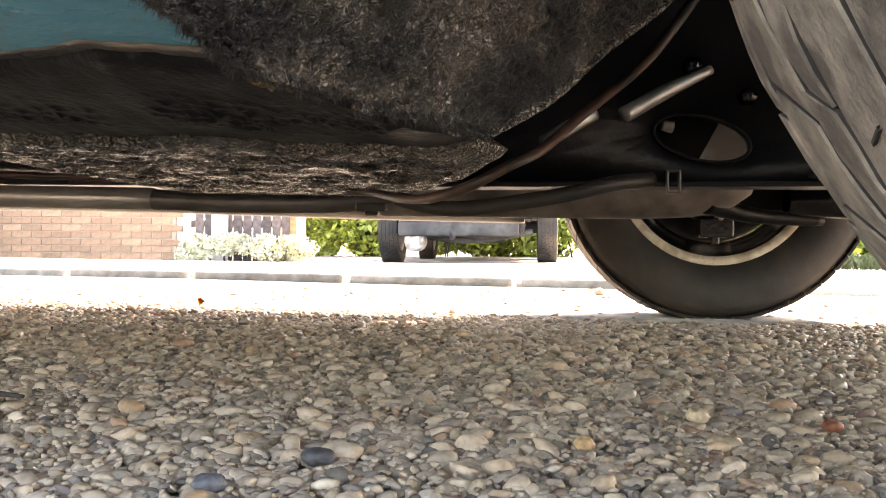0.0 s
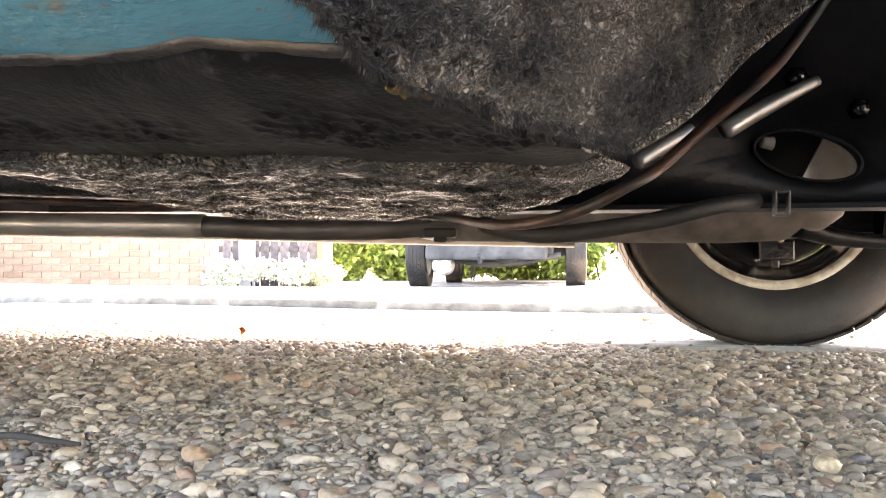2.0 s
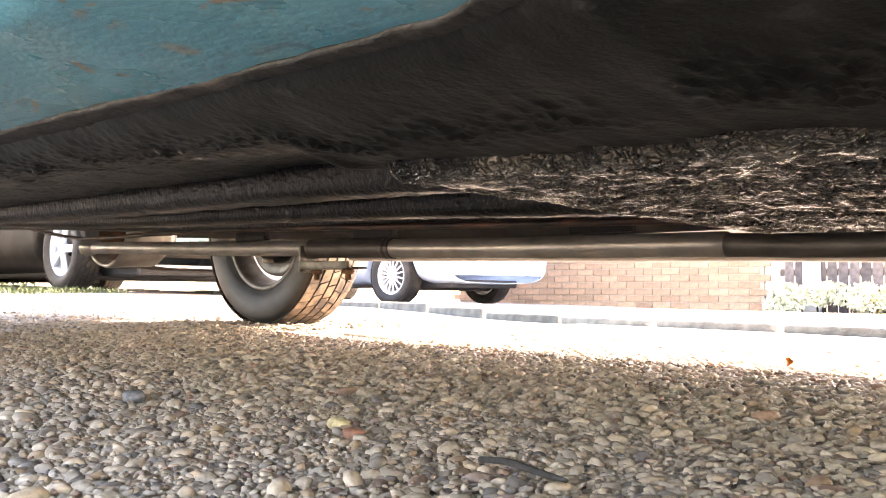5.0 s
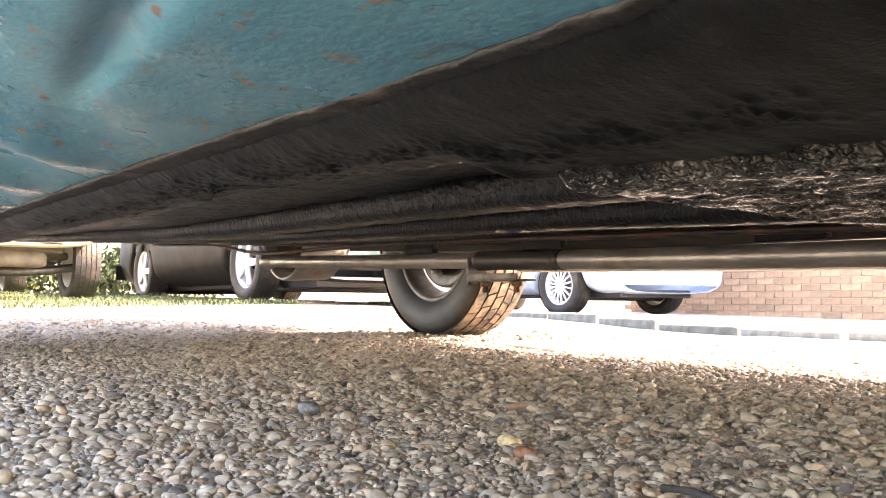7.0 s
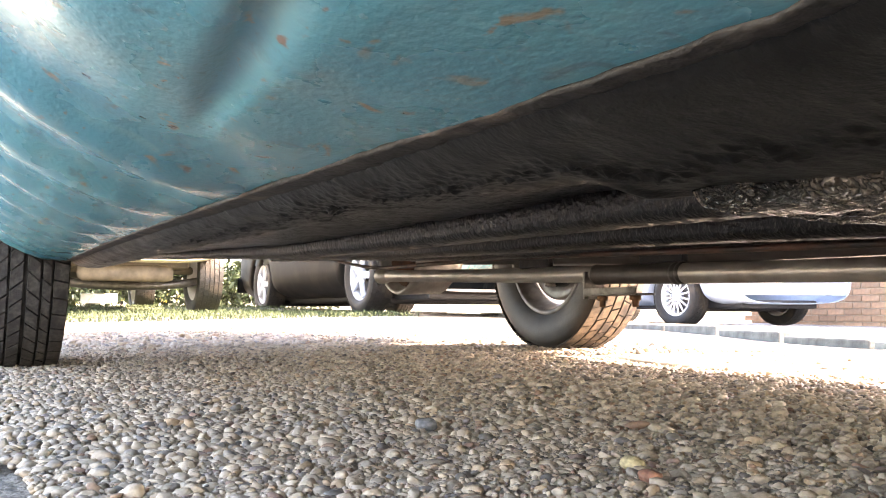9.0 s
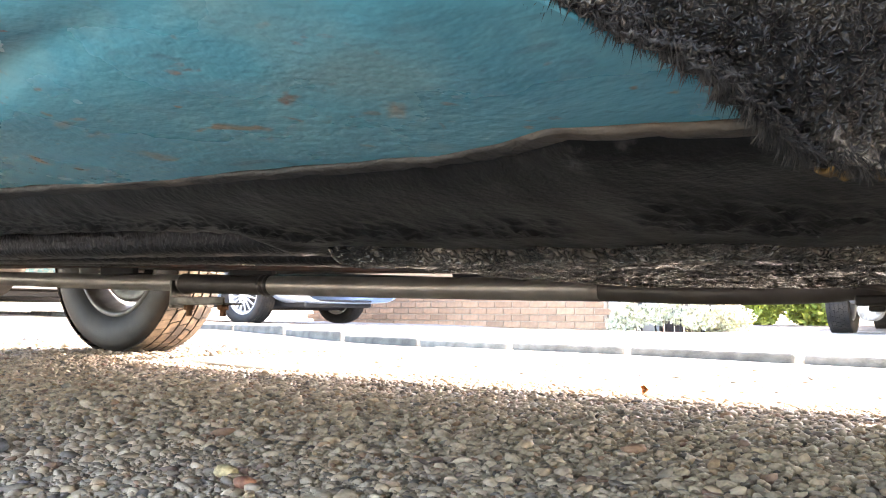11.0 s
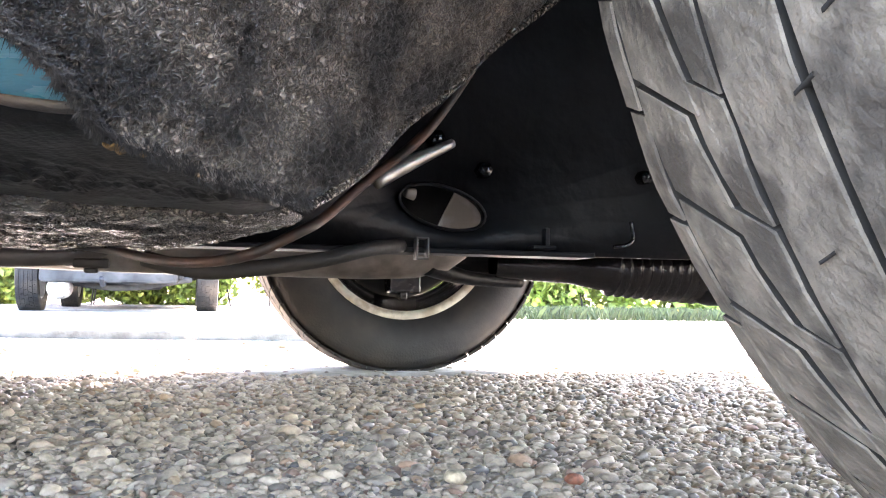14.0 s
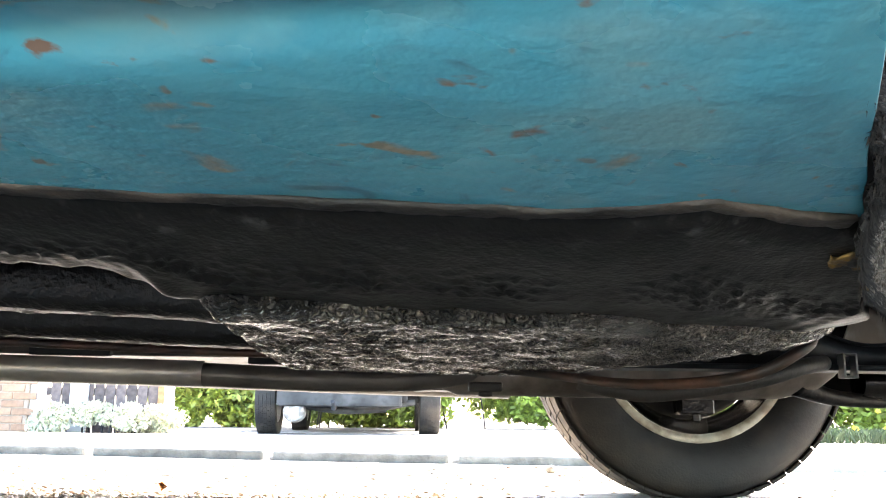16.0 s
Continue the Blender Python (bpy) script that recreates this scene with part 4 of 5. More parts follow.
wheel(car, (0.320, 1.638 + 0.085, 0.260), 0.282, 0.178, 0.15, FARTREAD, RIBS_FAR, -1)
wheel(car, (-2.127, 1.622 + 0.085, 0.297), 0.282, 0.178, 0.15, TANTREAD, RIBS_FAR, -1, paint=mat("dull_grey_rim", (0.15, 0.143, 0.133), 0.45, metal=0.2, vary=0.35, scale=30, tint=(0.09, 0.08, 0.07), tint_scale=18))
wheel(car, (-2.126, 0.367 - 0.08, 0.284), 0.282, 0.178, 0.15, REARTREAD, RIBS_REAR, 1, tyre_mat=GROOVE)

# ---------------------------------------------------------------- parked cars
def parked_car(name, label, at, rz, paint, rim_style, rim_paint, length=4.3, width=1.65, front=0.8, rear=0.9, R=0.30, floor=0.20, belt=0.85, belly=None):
    """x runs along the car; its origin is the axle nearest to the end that is seen."""
    c = thing(name, label, "car", at, rz)
    base = length - front - rear
    h = width / 2
    x0, x1 = -base - rear, front
    def shell(u, a):
        x = x0 + (x1 - x0) * u
        e = abs(2 * u - 1) ** 6
        ca, sa = math.cos(a), math.sin(a)
        arch = 0.0
        for ax in (0.0, -base):
            d = abs(x - ax)
            if d < R + 0.06 and sa < 0:
                arch = max(arch, math.sqrt((R + 0.06) ** 2 - d * d))
        z = (belt + floor) / 2 + (belt - floor) / 2 * math.copysign(abs(sa) ** 0.5, sa)
        y = h * (1 - 0.06 * e) * math.copysign(abs(ca) ** 0.4, ca)
        if abs(y) > h - 0.28:
            z = max(z, R + arch - 0.0 if arch else z)
        return x, y, z + 0.02 * e
    body = part("body", sheet(shell, span(0, 1, 61), span(0, 2 * math.pi, 49), 0.003), paint, c)
    part("cabin", sheet(lambda u, a: (x0 + 0.55 + (base + 0.35) * u, -h * (0.9 - 0.14 * math.sin(a)) * math.cos(a), belt - 0.02 + 0.52 * (1 - abs(2 * u - 1) ** 2.6) * max(0, math.sin(a)) ** 0.35), span(0, 1, 18), span(0, math.pi, 21), 0.003), PLASTIC, c)
    for xx, s in ((x1, 1), (x0, -1)):
        part("bumper", sheet(lambda k, a: (xx + s * (0.05 - 0.16 * abs(k) ** 5) + s * 0.035 * math.cos(a), k * (h + 0.01), floor + 0.17 + 0.08 * math.sin(a)), span(-1, 1, 25), span(0, 2 * math.pi, 13)), paint, c)
    part("underbody", boxes(((x0 + 0.15, -h + 0.3, floor - 0.03), (x1 - 0.2, h - 0.3, floor + 0.05)), ((-0.08, -h + 0.2, floor - 0.06), (0.08, h - 0.2, floor)), ((-base - 0.08, -h + 0.2, floor - 0.06), (-base + 0.08, h - 0.2, floor)), bevel=0.02), belly or PLASTIC, c, "underbody with its axle beams")
    for wx in (0.0, -base):
        for s in (-1, 1):
            wheel(c, (wx, s * (h - 0.11), R - 0.006), R, R * 0.66, 0.18, RUBBER, RIBS_FAR, -s, rim_style, rim_paint)
    return c


silver = mat("silver_wheel", (0.75, 0.73, 0.72), 0.35, metal=0.2, vary=0.1, scale=20)
white_rim = mat("white_wheel", (0.50, 0.51, 0.53), 0.35, metal=0.0, vary=0.05, scale=20)
bmw = parked_car("saloon_car", "pale blue saloon car on lattice-spoked wheels", (-6.60, 6.40 + 0.72, 0.0), 0, PAINT_BLUE, "mesh", silver, front=0.8)
dark = parked_car("saloon_car", "dark saloon car on bright five-spoke wheels", (-6.40, 2.95 + 0.75, 0.125), 0, PAINT_DARK, "five", white_rim, width=1.7, front=0.85, floor=0.13)
# the cream belly's colour is darkened to hold the shadow under the car
cream = parked_car("estate_car", "cream car parked nose-on beyond the drive", (-7.15, 1.13, 0.125), 0, PAINT_CREAM, "five", silver, width=1.65, front=0.6, floor=0.36, R=0.31, belly=mat("shaded_cream_underside", (0.10, 0.08, 0.06), 0.8, vary=0.4, scale=10, tint=(0.05, 0.04, 0.03), tint_scale=5))
part("silencer", lathe([(0, -0.34), (0.04, -0.335), (0.06, -0.30), (0.062, 0.28), (0.05, 0.32), (0, 0.33)], seg=24, centre=(0.38, 0.08, 0.29)), mat("tan_dusty_steel", (0.11, 0.085, 0.06), 0.8, vary=0.4, scale=12), cream, "tan dusty silencer")
part("axle_beam", tube([(0.02, -0.7, 0.27), (0.03, -0.1, 0.215), (0.03, 0.4, 0.215), (0.02, 0.70, 0.255)], [0.03, 0.035, 0.035, 0.03], 12), DARKPIPE, cream)
part("spring", tube([(0.0 + 0.045 * math.cos(q * 0.9), 0.50 + 0.045 * math.sin(q * 0.9), 0.22 + 0.0065 * q) for q in range(30)], 0.007, 7, True, 2), PLASTIC, cream)
suv = parked_car("off_road_car", "grey off-road car parked on the far drive with its silencer showing", (-0.70, 8.7, -0.05), -90, PAINT_GREY, "five", silver, width=1.74, front=0.75, floor=0.50, R=0.36, belt=1.1)

GREYU = mat("dusty_underbody", (0.085, 0.084, 0.082), 0.9, vary=0.4, scale=8, spec=0.2, tint=(0.03, 0.03, 0.03), tint_scale=4)
part("rear_axle", tube([(0.0, -0.72, 0.36), (0.0, 0, 0.33), (0.0, 0.72, 0.36)], [0.045, 0.09, 0.045], 12), GREYU, suv)
part("chassis_floor", boxes(((-2.6, -0.55, 0.30), (0.55, 0.55, 0.42)), ((0.2, -0.62, 0.26), (0.62, 0.5, 0.40)), bevel=0.03), GREYU, suv)
part("silencer", lathe([(0, -0.14), (0.08, -0.13), (0.095, -0.1), (0.095, 0.1), (0.08, 0.13), (0, 0.14)], axis="x", seg=24, centre=(0.45, -0.47, 0.21)), ALLOY, suv, "pale silencer")
part("cross_tube", tube([(0.3, -0.6, 0.30), (0.32, 0.0, 0.22), (0.3, 0.62, 0.31)], 0.03, 10), GREYU, suv)
part("spare_pan", lathe([(0, -0.07), (0.22, -0.06), (0.26, -0.02), (0.26, 0.06), (0, 0.08)], axis="z", seg=28, centre=(0.1, 0.12, 0.27)), GREYU, suv, "pale grey pan under the floor")
part("tow_bar", tube([(0.5, -0.1, 0.27), (0.75, -0.1, 0.24), (0.85, -0.1, 0.30)], 0.02), PLASTIC, suv)

# ---------------------------------------------------------------- far side of the drive
wall = thing("wall_brick", "orange brick garage wall in full sun", "wall", (-8.04, 8.95, -0.06), 0, kind="structure")
part("core", boxes(((0.0, 0.008, -0.1), (4.2, 0.2, 2.4)), bevel=0.003), MORTAR, wall)

brick_me = mesh_of("brick", *(lambda w, h, d, b: ([(x, y, z) for x in (0, w) for y in (d,) for z in (0, h)] + [(x, 0, z) for x in (b, w - b) for z in (b, h - b)], [(4, 6, 7, 5), (0, 2, 6, 4), (2, 3, 7, 6), (3, 1, 5, 7), (1, 0, 4, 5)]))(0.215, 0.065, 0.02, 0.003), BRICKMAT, False)
rest_v, rest_f = [], []
for row in range(31):
    for col in range(19):
        x = col * 0.225 + (0.1125 if row % 2 else 0.0) - 0.1
        if x < -0.1 or x > 4.1:
            continue
        z = row * 0.075 - 0.06
        if row < 11 and col < 19:
            b = part("brick", brick_me, BRICKMAT, wall)
            b.matrix_basis = pose(x, -0.004 + 0.003 * random.random(), z, 0, 0, 0)
        else:
            o = len(rest_v)
            rest_v += [(x + p.co.x, p.co.y - 0.003, z + p.co.z) for p in brick_me.vertices]
            rest_f += [tuple(o + i for i in p.vertices) for p in brick_me.polygons]
tagged(part("brickwork", (rest_v, rest_f), BRICKMAT, wall), kind="stuff")


def leaf_cloud(n, place, size, seed):
    """Many small folded leaves; place(rng) gives a leaf's centre."""
    rng = np.random.default_rng(seed)
    v, f = [], []
    for _ in range(n):
        c = np.array(place(rng))
        a, b = rng.normal(size=3), rng.normal(size=3)
        a /= np.linalg.norm(a)
        b -= a * (a @ b)
        b /= np.linalg.norm(b)
        k = np.cross(a, b)
        s = size * rng.uniform(0.6, 1.4)
        o = len(v)
        v += [c - a * s, c + b * s * 0.45 + k * s * 0.15, c + a * s, c - b * s * 0.45 + k * s * 0.15]
        f += [(o, o + 1, o + 2), (o, o + 2, o + 3)]
    return v, f


def bush(name, label, at, size, n, leaf, material, seed, stems=7):
    t = thing(name, label, "shrub", at)
    rng = np.random.default_rng(seed)
    lumps = [(rng.uniform(-1, 1) * size[0] * 0.8, rng.uniform(-1, 1) * size[1] * 0.8, rng.uniform(0.15, 0.85) * size[2], rng.uniform(0.25, 0.5)) for _ in range(30)]
    def place(r):
        x, y, z, k = lumps[r.integers(len(lumps))]
        d = r.normal(size=3)
        d /= np.linalg.norm(d)
        q = k * r.uniform(0.5, 1.0)
        return x + d[0] * q * size[0] * 0.6, y + d[1] * q * size[1] * 0.8, max(0.01, z + d[2] * q * size[2] * 0.7)
    tagged(part("foliage", leaf_cloud(n, place, leaf, seed), material, t), kind="stuff")
    for k in range(stems):
        x, y = rng.uniform(-0.6, 0.6) * size[0], rng.uniform(-0.6, 0.6) * size[1]
        part("stem", tube([(x, y, -0.05), (x * 1.1, y * 1.1, size[2] * 0.4), (x * 1.3, y * 1.2, size[2] * 0.8)], [0.012, 0.009, 0.004], 6), TWIG, t)
    return t


bush("shrub", "pale sunlit shrub in front of the fence", (-3.0, 8.72, -0.09), (0.74, 0.22, 0.33), 9500, 0.024, LEAFY, 3)
bush("hedge", "dense green garden hedge", (-2.1, 13.1, -0.06), (1.7, 0.5, 1.3), 38000, 0.06, LEAF, 4)
bush("hedge", "dense green garden hedge with yellow flecks", (1.9, 13.1, -0.06), (2.6, 0.5, 1.3), 44000, 0.06, LEAF, 5)
bush("hedge", "dense green garden hedge behind the verge", (4.6, 8.3, -0.03), (2.4, 0.5, 0.9), 22000, 0.05, LEAF, 6)
bush("shrub", "low green garden border behind the lawn", (-15.5, 2.0, 0.12), (0.5, 4.5, 1.1), 16000, 0.06, mat("border_leaves", (0.035, 0.05, 0.016), 0.6, vary=0.4, scale=6, island=0.5), 7)

fence = thing("fence", "weathered close-board timber fence beside a white post", "fence", (-3.86, 9.02, -0.1), 0)
for k in range(10):
    part("slat", boxes(((0.21 + k * 0.105, 0, 0.02), (0.21 + k * 0.105 + 0.095, 0.02, 1.7)), bevel=0.003), FENCE, fence)
part("rail", boxes(((0.15, 0.02, 0.4), (1.4, 0.06, 0.48)), bevel=0.003), FENCE, fence)
part("post", boxes(((0.02, -0.02, -0.05), (0.16, 0.1, 1.9)), bevel=0.006), WHITEP, fence, "white painted post")
part("post", boxes(((0.41, -0.05, -0.05), (0.585, -0.025, 1.8)), bevel=0.004), WHITEP, fence, "white painted board")
part("post", boxes(((1.255, -0.03, -0.05), (1.315, 0.06, 1.8)), bevel=0.006), mat("orange_timber", (0.42, 0.2, 0.09), 0.8, vary=0.3, scale=20), fence, "orange-brown timber post")
part("post", boxes(((1.318, -0.03, -0.05), (1.40, 0.06, 1.8)), bevel=0.006), WHITEP, fence, "white painted post")


def grass_patch(name, label, n, region, height, seed):
    rng = np.random.default_rng(seed)
    v, f = [], []
    for _ in range(n):
        x, y = region(rng)
        z = ground_z(x, y) - 0.005
        h, a, lean = height * rng.uniform(0.4, 1.2), rng.uniform(0, 6.28), rng.uniform(0.1, 0.8)
        dx, dy = math.cos(a), math.sin(a)
        w = 0.004
        o = len(v)
        v += [(x - dy * w, y + dx * w, z), (x + dy * w, y - dx * w, z), (x + dx * lean * h * 0.4, y + dy * lean * h * 0.4, z + h * 0.7), (x + dx * lean * h, y + dy * lean * h, z + h)]
        f += [(o, o + 1, o + 2), (o, o + 2, o + 3)]
    return tagged(part(name, (v, f), GRASS), label, "grass", kind="stuff")


grass_patch("grass", "sunlit green verge grass", 16000, lambda r: (r.uniform(1.2, 7), 4.75 + r.uniform(0, 1) ** 1.5 * 2.8), 0.085, 11)
grass_patch("grass", "short lawn grass under the cream car", 20000, lambda r: (-5.6 - 8.0 * r.uniform(0, 1) ** 1.4, r.uniform(-0.6, 3.0)), 0.036, 12)

lawn = part("lawn", sheet(lambda x, y: (x, y + 0.15 * noise.noise(Vector((x * 1.5, y * 1.5, 0))), ground_z(x, y) + 0.004), span(-40, -6.1, 90), span(-9, 2.7, 40), 0.01), mat("lawn_turf", (0.05, 0.066, 0.022), 0.95, vary=0.4, scale=30, tint=(0.085, 0.08, 0.04), tint_scale=5, bump=0.006, bump_scale=120))
tagged(lawn, "short green lawn turf under the parked cars", "lawn", kind="structure")


def flowers(label, n, region, seed):
    rng = np.random.default_rng(seed)
    v, f = [], []
    for _ in range(n):
        x, y = region(rng)
        z = ground_z(x, y) + rng.uniform(0.05, 0.2)
        o = len(v)
        v.append((x, y, z))
        for k in range(10):
            a, r = k * math.pi / 5, 0.022 if k % 2 else 0.014
            v.append((x + r * math.cos(a), y + 0.4 * r * math.sin(a), z + 0.8 * r * math.sin(a)))
        f += [(o, o + 1 + k, o + 1 + (k + 1) % 10) for k in range(10)]
    return tagged(part("flowers", (v, f), YELLOW), label, "flower", kind="stuff")


flowers("yellow flowers dotted through the verge grass", 60, lambda r: (r.uniform(1.6, 6), r.uniform(4.9, 6.5)), 31)
flowers("yellow flowers in the lawn behind the cream car", 140, lambda r: (r.uniform(-12.5, -9.5), r.uniform(0.0, 2.2)), 32)
sign = thing("sign", "low white sign board on two posts in the lawn", "sign", (-11.0, 1.55, 0.10), 0)
part("board", boxes(((-0.01, -0.2, 0.14), (0.01, 0.2, 0.25)), bevel=0.003), WHITEP, sign)
for sy in (-0.17, 0.17):
    part("leg", boxes(((-0.015, sy - 0.02, -0.05), (0.015, sy + 0.02, 0.17)), bevel=0.003), WHITEP, sign)

# ---------------------------------------------------------------- kerb
kerb = thing("kerb", "low pale concrete edging kerb in short lengths", "kerb", (0, 0, 0), kind="structure")
kx = 0.36
while kx > -9:
    ln = 0.36 + 0.18 * random.random()
    ax, bx = kx, kx - ln
    bm = bmesh.new()
    ang = math.degrees(math.atan(-0.235))
    box(bm, (0.016, -0.03, -0.05), (ln / math.cos(radians(ang)) - 0.010, 0.03, 0.021 + 0.004 * random.random()), 0.006)
    k = part("kerb_stone", bm, CONCRETE, kerb)
    k.matrix_basis = pose(bx, kerb_y(bx) + 0.02, ground_z(bx, kerb_y(bx)) + 0.002, 0, 0, ang + random.uniform(-0.4, 0.4))
    kx = bx

# ---------------------------------------------------------------- gravel
def pebble_material():
    m = bpy.data.materials.new("pebbles")
    m.use_nodes = True
    n, l = m.node_tree.nodes, m.node_tree.links
    b = n["Principled BSDF"]
    geo, co = n.new("ShaderNodeNewGeometry"), n.new("ShaderNodeTexCoord")
    r = n.new("ShaderNodeValToRGB")
    stops = [(0.0, (0.125, 0.112, 0.103)), (0.08, (0.24, 0.203, 0.163)), (0.25, (0.375, 0.304, 0.230)), (0.5, (0.475, 0.383, 0.284)), (0.70, (0.415, 0.314, 0.217)), (0.83, (0.545, 0.460, 0.357)), (0.93, (0.43, 0.30, 0.185)), (0.975, (0.285, 0.17, 0.12)), (1.0, (0.195, 0.178, 0.168))]
    while len(r.color_ramp.elements) < len(stops):
        r.color_ramp.elements.new(0.5)
    for e, (p, c) in zip(r.color_ramp.elements, stops):
        e.position, e.color = p, (*c, 1)
    l.new(geo.outputs["Random Per Island"], r.inputs[0])
    t = n.new("ShaderNodeTexNoise")
    t.inputs["Scale"].default_value, t.inputs["Detail"].default_value = 240, 6
    l.new(co.outputs["Object"], t.inputs["Vector"])
    mx = n.new("ShaderNodeMix")
    mx.data_type, mx.blend_type = "RGBA", "MULTIPLY"
    mx.inputs[0].default_value = 0.55
    l.new(r.outputs[0], mx.inputs[6])
    r2 = n.new("ShaderNodeValToRGB")
    r2.color_ramp.elements[0].position, r2.color_ramp.elements[1].position = 0.3, 0.62
    r2.color_ramp.elements[0].color = (0.45, 0.42, 0.4, 1)
    l.new(t.outputs[0], r2.inputs[0])
    l.new(r2.outputs[0], mx.inputs[7])
    l.new(mx.outputs[2], b.inputs["Base Color"])
    b.inputs["Roughness"].default_value = 0.62
    bn = n.new("ShaderNodeBump")
    bn.inputs["Distance"].default_value = 0.0006
    l.new(t.outputs[0], bn.inputs["Height"])
    l.new(bn.outputs[0], b.inputs["Normal"])
    return m


PEBBLE = pebble_material()


def pebbles(name, label, x0, x1, y0, y1, step, size, subdiv, seed, keep=lambda x, y: np.ones(len(x), bool), lift=0.0):
    rng = np.random.default_rng(seed)
    bm = bmesh.new()
    bmesh.ops.create_icosphere(bm, subdivisions=subdiv, radius=1)
    bv = np.array([v.co[:] for v in bm.verts])
    bf = np.array([[v.index for v in f.verts] for f in bm.faces])
    bm.free()
    X, Y = np.meshgrid(np.arange(x0, x1, step), np.arange(y0, y1, step * 0.87))
    X[1::2] += step / 2
    X, Y = X.ravel() + rng.normal(0, step * 0.22, X.size), Y.ravel() + rng.normal(0, step * 0.22, X.size)
    ok = keep(X, Y)
    X, Y = X[ok], Y[ok]
    n = len(X)
    s = size * np.exp(rng.normal(0, 0.24, n))
    ax = np.stack([s * rng.uniform(0.85, 1.35, n), s * rng.uniform(0.75, 1.0, n), s * rng.uniform(0.40, 0.66, n)], 1)
    Z = np.array([ground_z(a, b) for a, b in zip(X, Y)]) + ax[:, 2] * rng.uniform(-0.1, 0.75, n) + lift
    a, tx, ty = rng.uniform(0, 6.283, n), rng.normal(0, 0.28, n), rng.normal(0, 0.28, n)
    lump = 1 + 0.16 * np.sin(bv[None, :, 0] * 2.3 + rng.uniform(0, 6, (n, 1))) * np.cos(bv[None, :, 1] * 2.1 + rng.uniform(0, 6, (n, 1))) + 0.1 * np.sin(bv[None, :, 2] * 3 + bv[None, :, 0] * 2 + rng.uniform(0, 6, (n, 1)))
    U = bv[None] * lump[..., None]
    for _ in range(4):
        q = rng.normal(size=(n, 1, 3))
        q /= np.linalg.norm(q, axis=2, keepdims=True)
        over = np.maximum(0, (U * q).sum(2, keepdims=True) - rng.uniform(0.55, 0.95, (n, 1, 1)))
        U = U - q * over
    P = U * ax[:, None]
    c, si = np.cos(tx)[:, None], np.sin(tx)[:, None]
    y, z = P[..., 1] * c - P[..., 2] * si, P[..., 1] * si + P[..., 2] * c
    P[..., 1], P[..., 2] = y, z
    c, si = np.cos(ty)[:, None], np.sin(ty)[:, None]
    x, z = P[..., 0] * c + P[..., 2] * si, -P[..., 0] * si + P[..., 2] * c
    P[..., 0], P[..., 2] = x, z
    c, si = np.cos(a)[:, None], np.sin(a)[:, None]
    x, y = P[..., 0] * c - P[..., 1] * si, P[..., 0] * si + P[..., 1] * c
    P[..., 0], P[..., 1] = x + X[:, None], y + Y[:, None]
    P[..., 2] += Z[:, None]
    V = P.reshape(-1, 3)
    F = (bf[None] + (np.arange(n) * len(bv))[:, None, None]).reshape(-1, 3)
    me = bpy.data.meshes.new(name)
    me.vertices.add(len(V)); me.vertices.foreach_set("co", V.ravel())
    me.loops.add(F.size); me.loops.foreach_set("vertex_index", F.ravel().astype(np.int32))
    me.polygons.add(len(F)); me.polygons.foreach_set("loop_start", np.arange(0, F.size, 3, dtype=np.int32))
    me.polygons.foreach_set("use_smooth", np.ones(len(F), bool))
    me.update(calc_edges=True)
    me.materials.append(PEBBLE)
    return tagged(new(name, me), label, "gravel", kind="stuff")


pebbles("gravel", "rounded mixed beige and grey pebbles close by", -0.85, 0.65, 0.24, 0.84, 0.0094, 0.0056, 2, 21)
pebbles("gravel", "rounded mixed beige and grey pebbles under the car", -2.75, 0.95, 0.15, 1.68, 0.0096, 0.0055, 1, 22, keep=lambda x, y: ((x < -0.84) | (x > 0.64) | (y > 0.83)) & (y + 0.07 * np.sin(x * 5) * np.sin(x * 2.3 + 1) < 1.57))
pebbles("gravel", "fine grit between the pebbles", -0.8, 0.6, 0.24, 0.8, 0.0085, 0.0026, 1, 24, lift=0.003)
pebbles("gravel", "scattered pebbles along the sunlit drive", -5.0, 2.0, 1.5, 2.4, 0.075, 0.006, 1, 23)

pebbles("gravel", "rounded pebbles of the drive behind the car", -4.6, -1.85, 0.1, 2.35, 0.0175, 0.0095, 1, 25, keep=lambda x, y: ((x < -2.74) | (y > 1.57)) & (y < kerb_y(x) - 0.04))


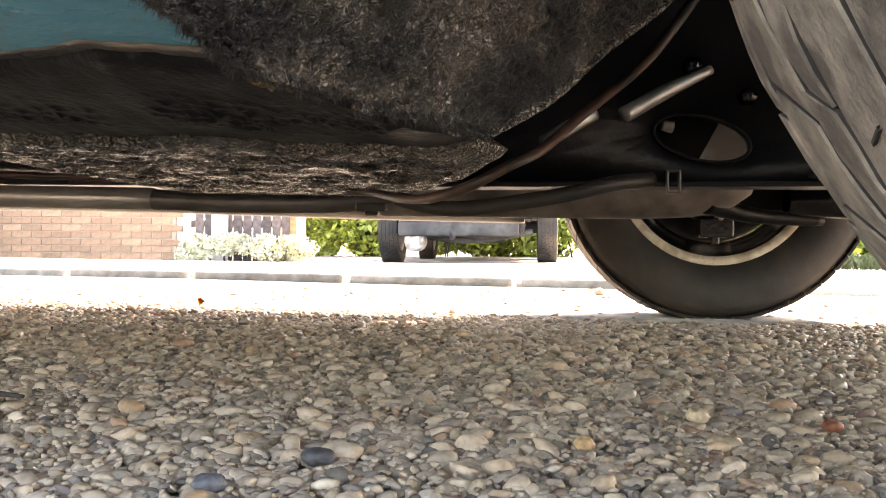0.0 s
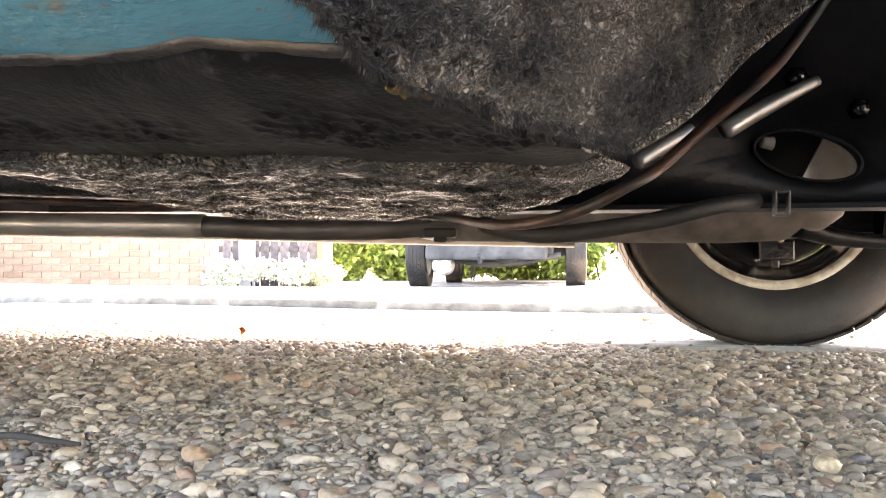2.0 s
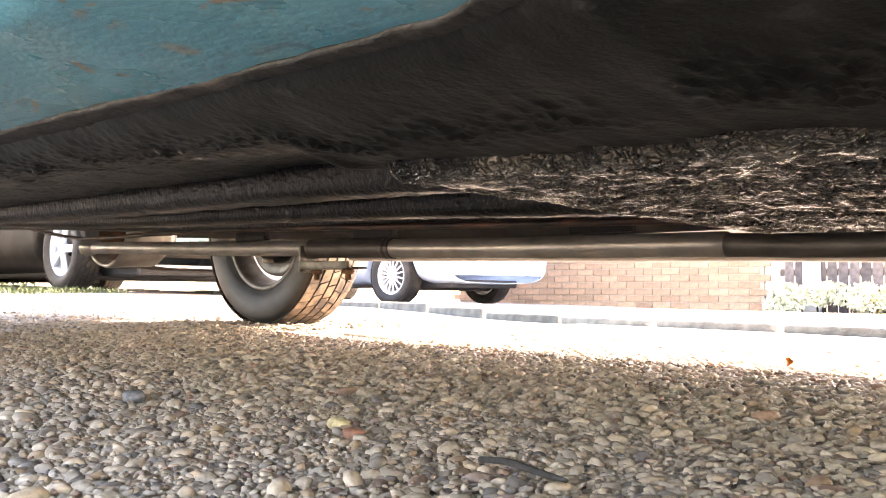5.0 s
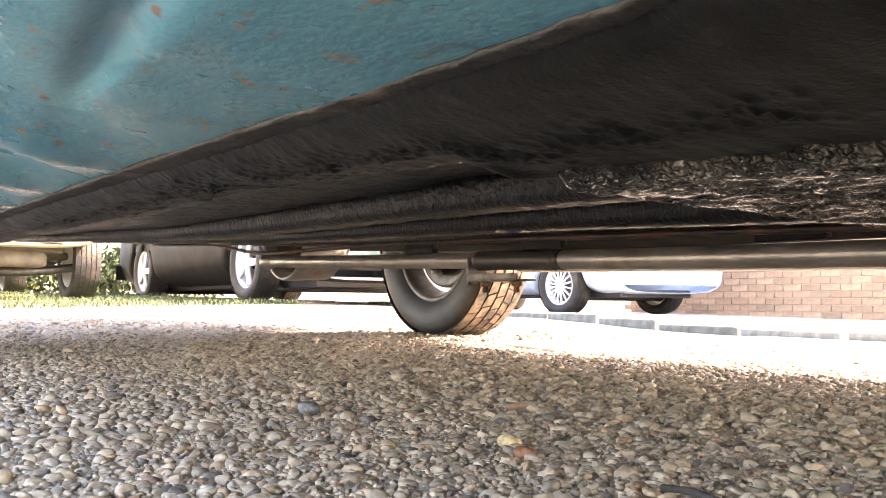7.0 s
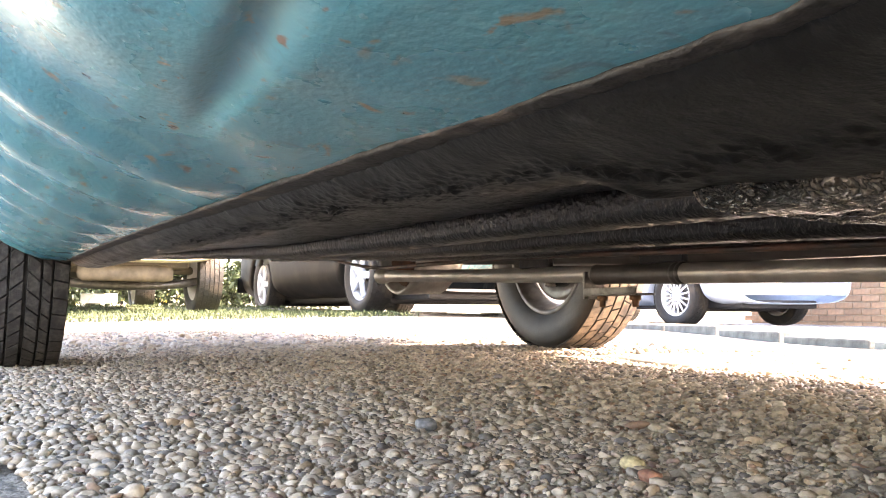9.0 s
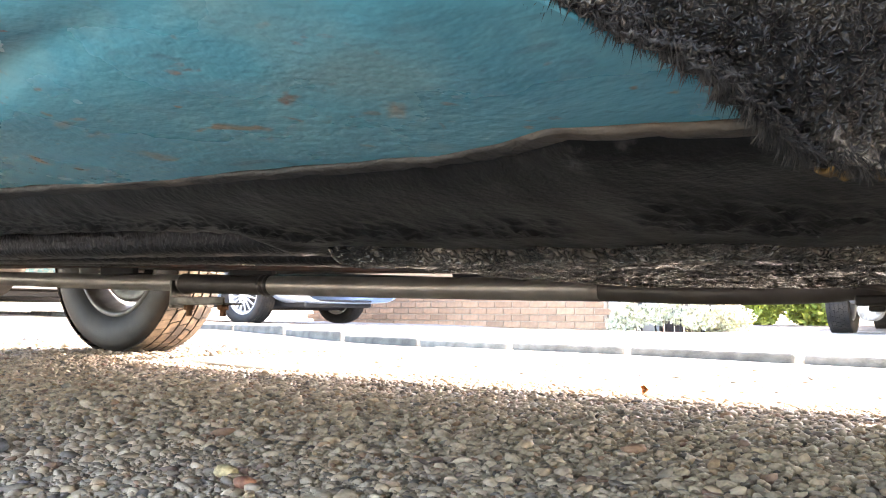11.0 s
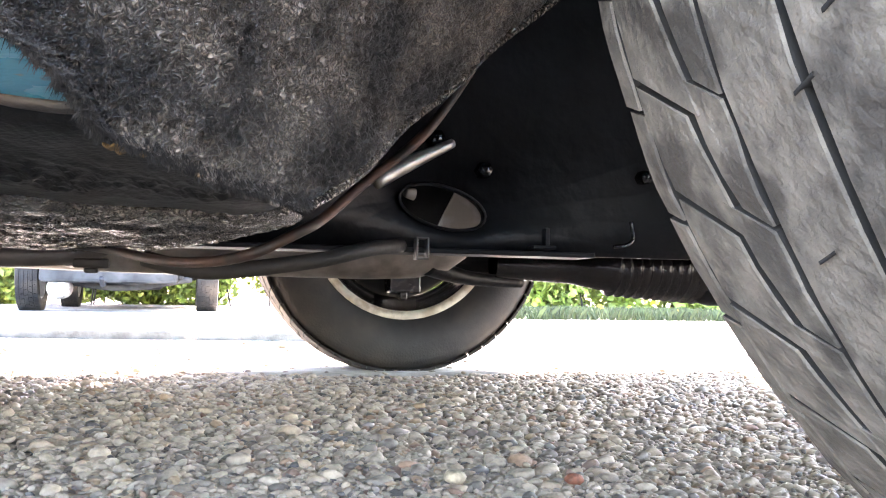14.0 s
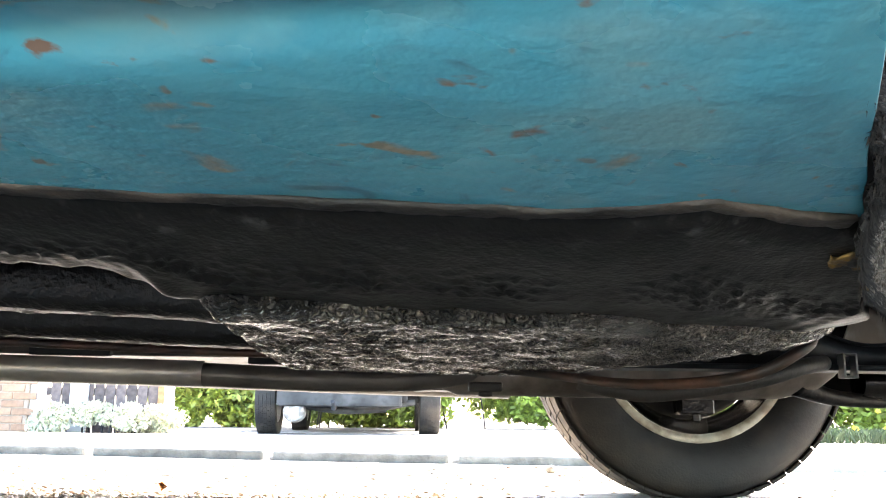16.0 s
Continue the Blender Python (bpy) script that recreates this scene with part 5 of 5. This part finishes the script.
def stone(x, y, size, colour, label, turn):
    """A single larger pebble lying on the gravel."""
    bm = bmesh.new()
    bmesh.ops.create_icosphere(bm, subdivisions=3, radius=1)
    for p in bm.verts:
        k = 1 + 0.18 * noise.noise(p.co * 1.4 + Vector((x * 40, y * 40, 0)))
        p.co = Vector((p.co.x * size * 1.2, p.co.y * size * 0.9, p.co.z * size * 0.65)) * k * 0.8
    for f in bm.faces:
        f.smooth = True
    ob = part("pebble", bm, mat("pebble_stone", tuple(0.8 * c for c in colour), 0.6, vary=0.45, scale=200, bump=0.0006, bump_scale=300))
    ob.matrix_basis = pose(x, y, ground_z(x, y) + 0.007, 8, 5, turn)
    return tagged(ob, label, "stone", "single pebbles")


stone(0.11, 0.615, 0.0105, (0.52, 0.42, 0.29), "large smooth beige pebble lying on the gravel", 70)
stone(0.185, 0.594, 0.0075, (0.25, 0.09, 0.05), "small dark red pebble lying on the gravel", 20)
stone(-0.60, 0.65, 0.0115, (0.50, 0.40, 0.22), "round yellowish pebble lying on the gravel", 10)
stone(-0.554, 0.626, 0.0095, (0.30, 0.14, 0.09), "reddish brown pebble lying on the gravel", 40)
stone(-0.099, 0.476, 0.0090, (0.05, 0.052, 0.06), "dark grey pebble lying on the gravel", 15)
stone(0.035, 0.526, 0.0075, (0.50, 0.33, 0.17), "tan orange pebble lying on the gravel", 65)
stone(-0.134, 0.421, 0.0085, (0.12, 0.13, 0.15), "slate blue-grey pebble lying on the gravel", 35)
stone(-0.878, 0.614, 0.0130, (0.16, 0.16, 0.165), "grey flat pebble lying on the gravel", 35)
twig = part("twig", tube([(-0.384, 0.579, 0.016), (-0.36, 0.576, 0.018), (-0.335, 0.570, 0.017), (-0.312, 0.566, 0.016)], [0.0019, 0.0022, 0.0021, 0.0012], 8), TWIG)
tagged(twig, "short dark twig lying across the gravel", "twig")
leaf_t = part("dry_leaf", sheet(lambda u, w: (0.012 * (u - 0.5) * (1 - abs(2 * w - 1) ** 2) * 2, 0.03 * (w - 0.5), 0.01 + 0.008 * (u - 0.5) ** 2 * 4 + 0.004 * math.sin(5 * w)), span(0, 1, 5), span(0, 1, 7), 0.0008), ORANGE)
leaf_t.matrix_basis = pose(-0.56, 1.463, 0.012, 40, 20, 30) @ Matrix.Scale(0.62, 4)
tagged(leaf_t, "curled orange dry leaf lying on the gravel", "leaf")
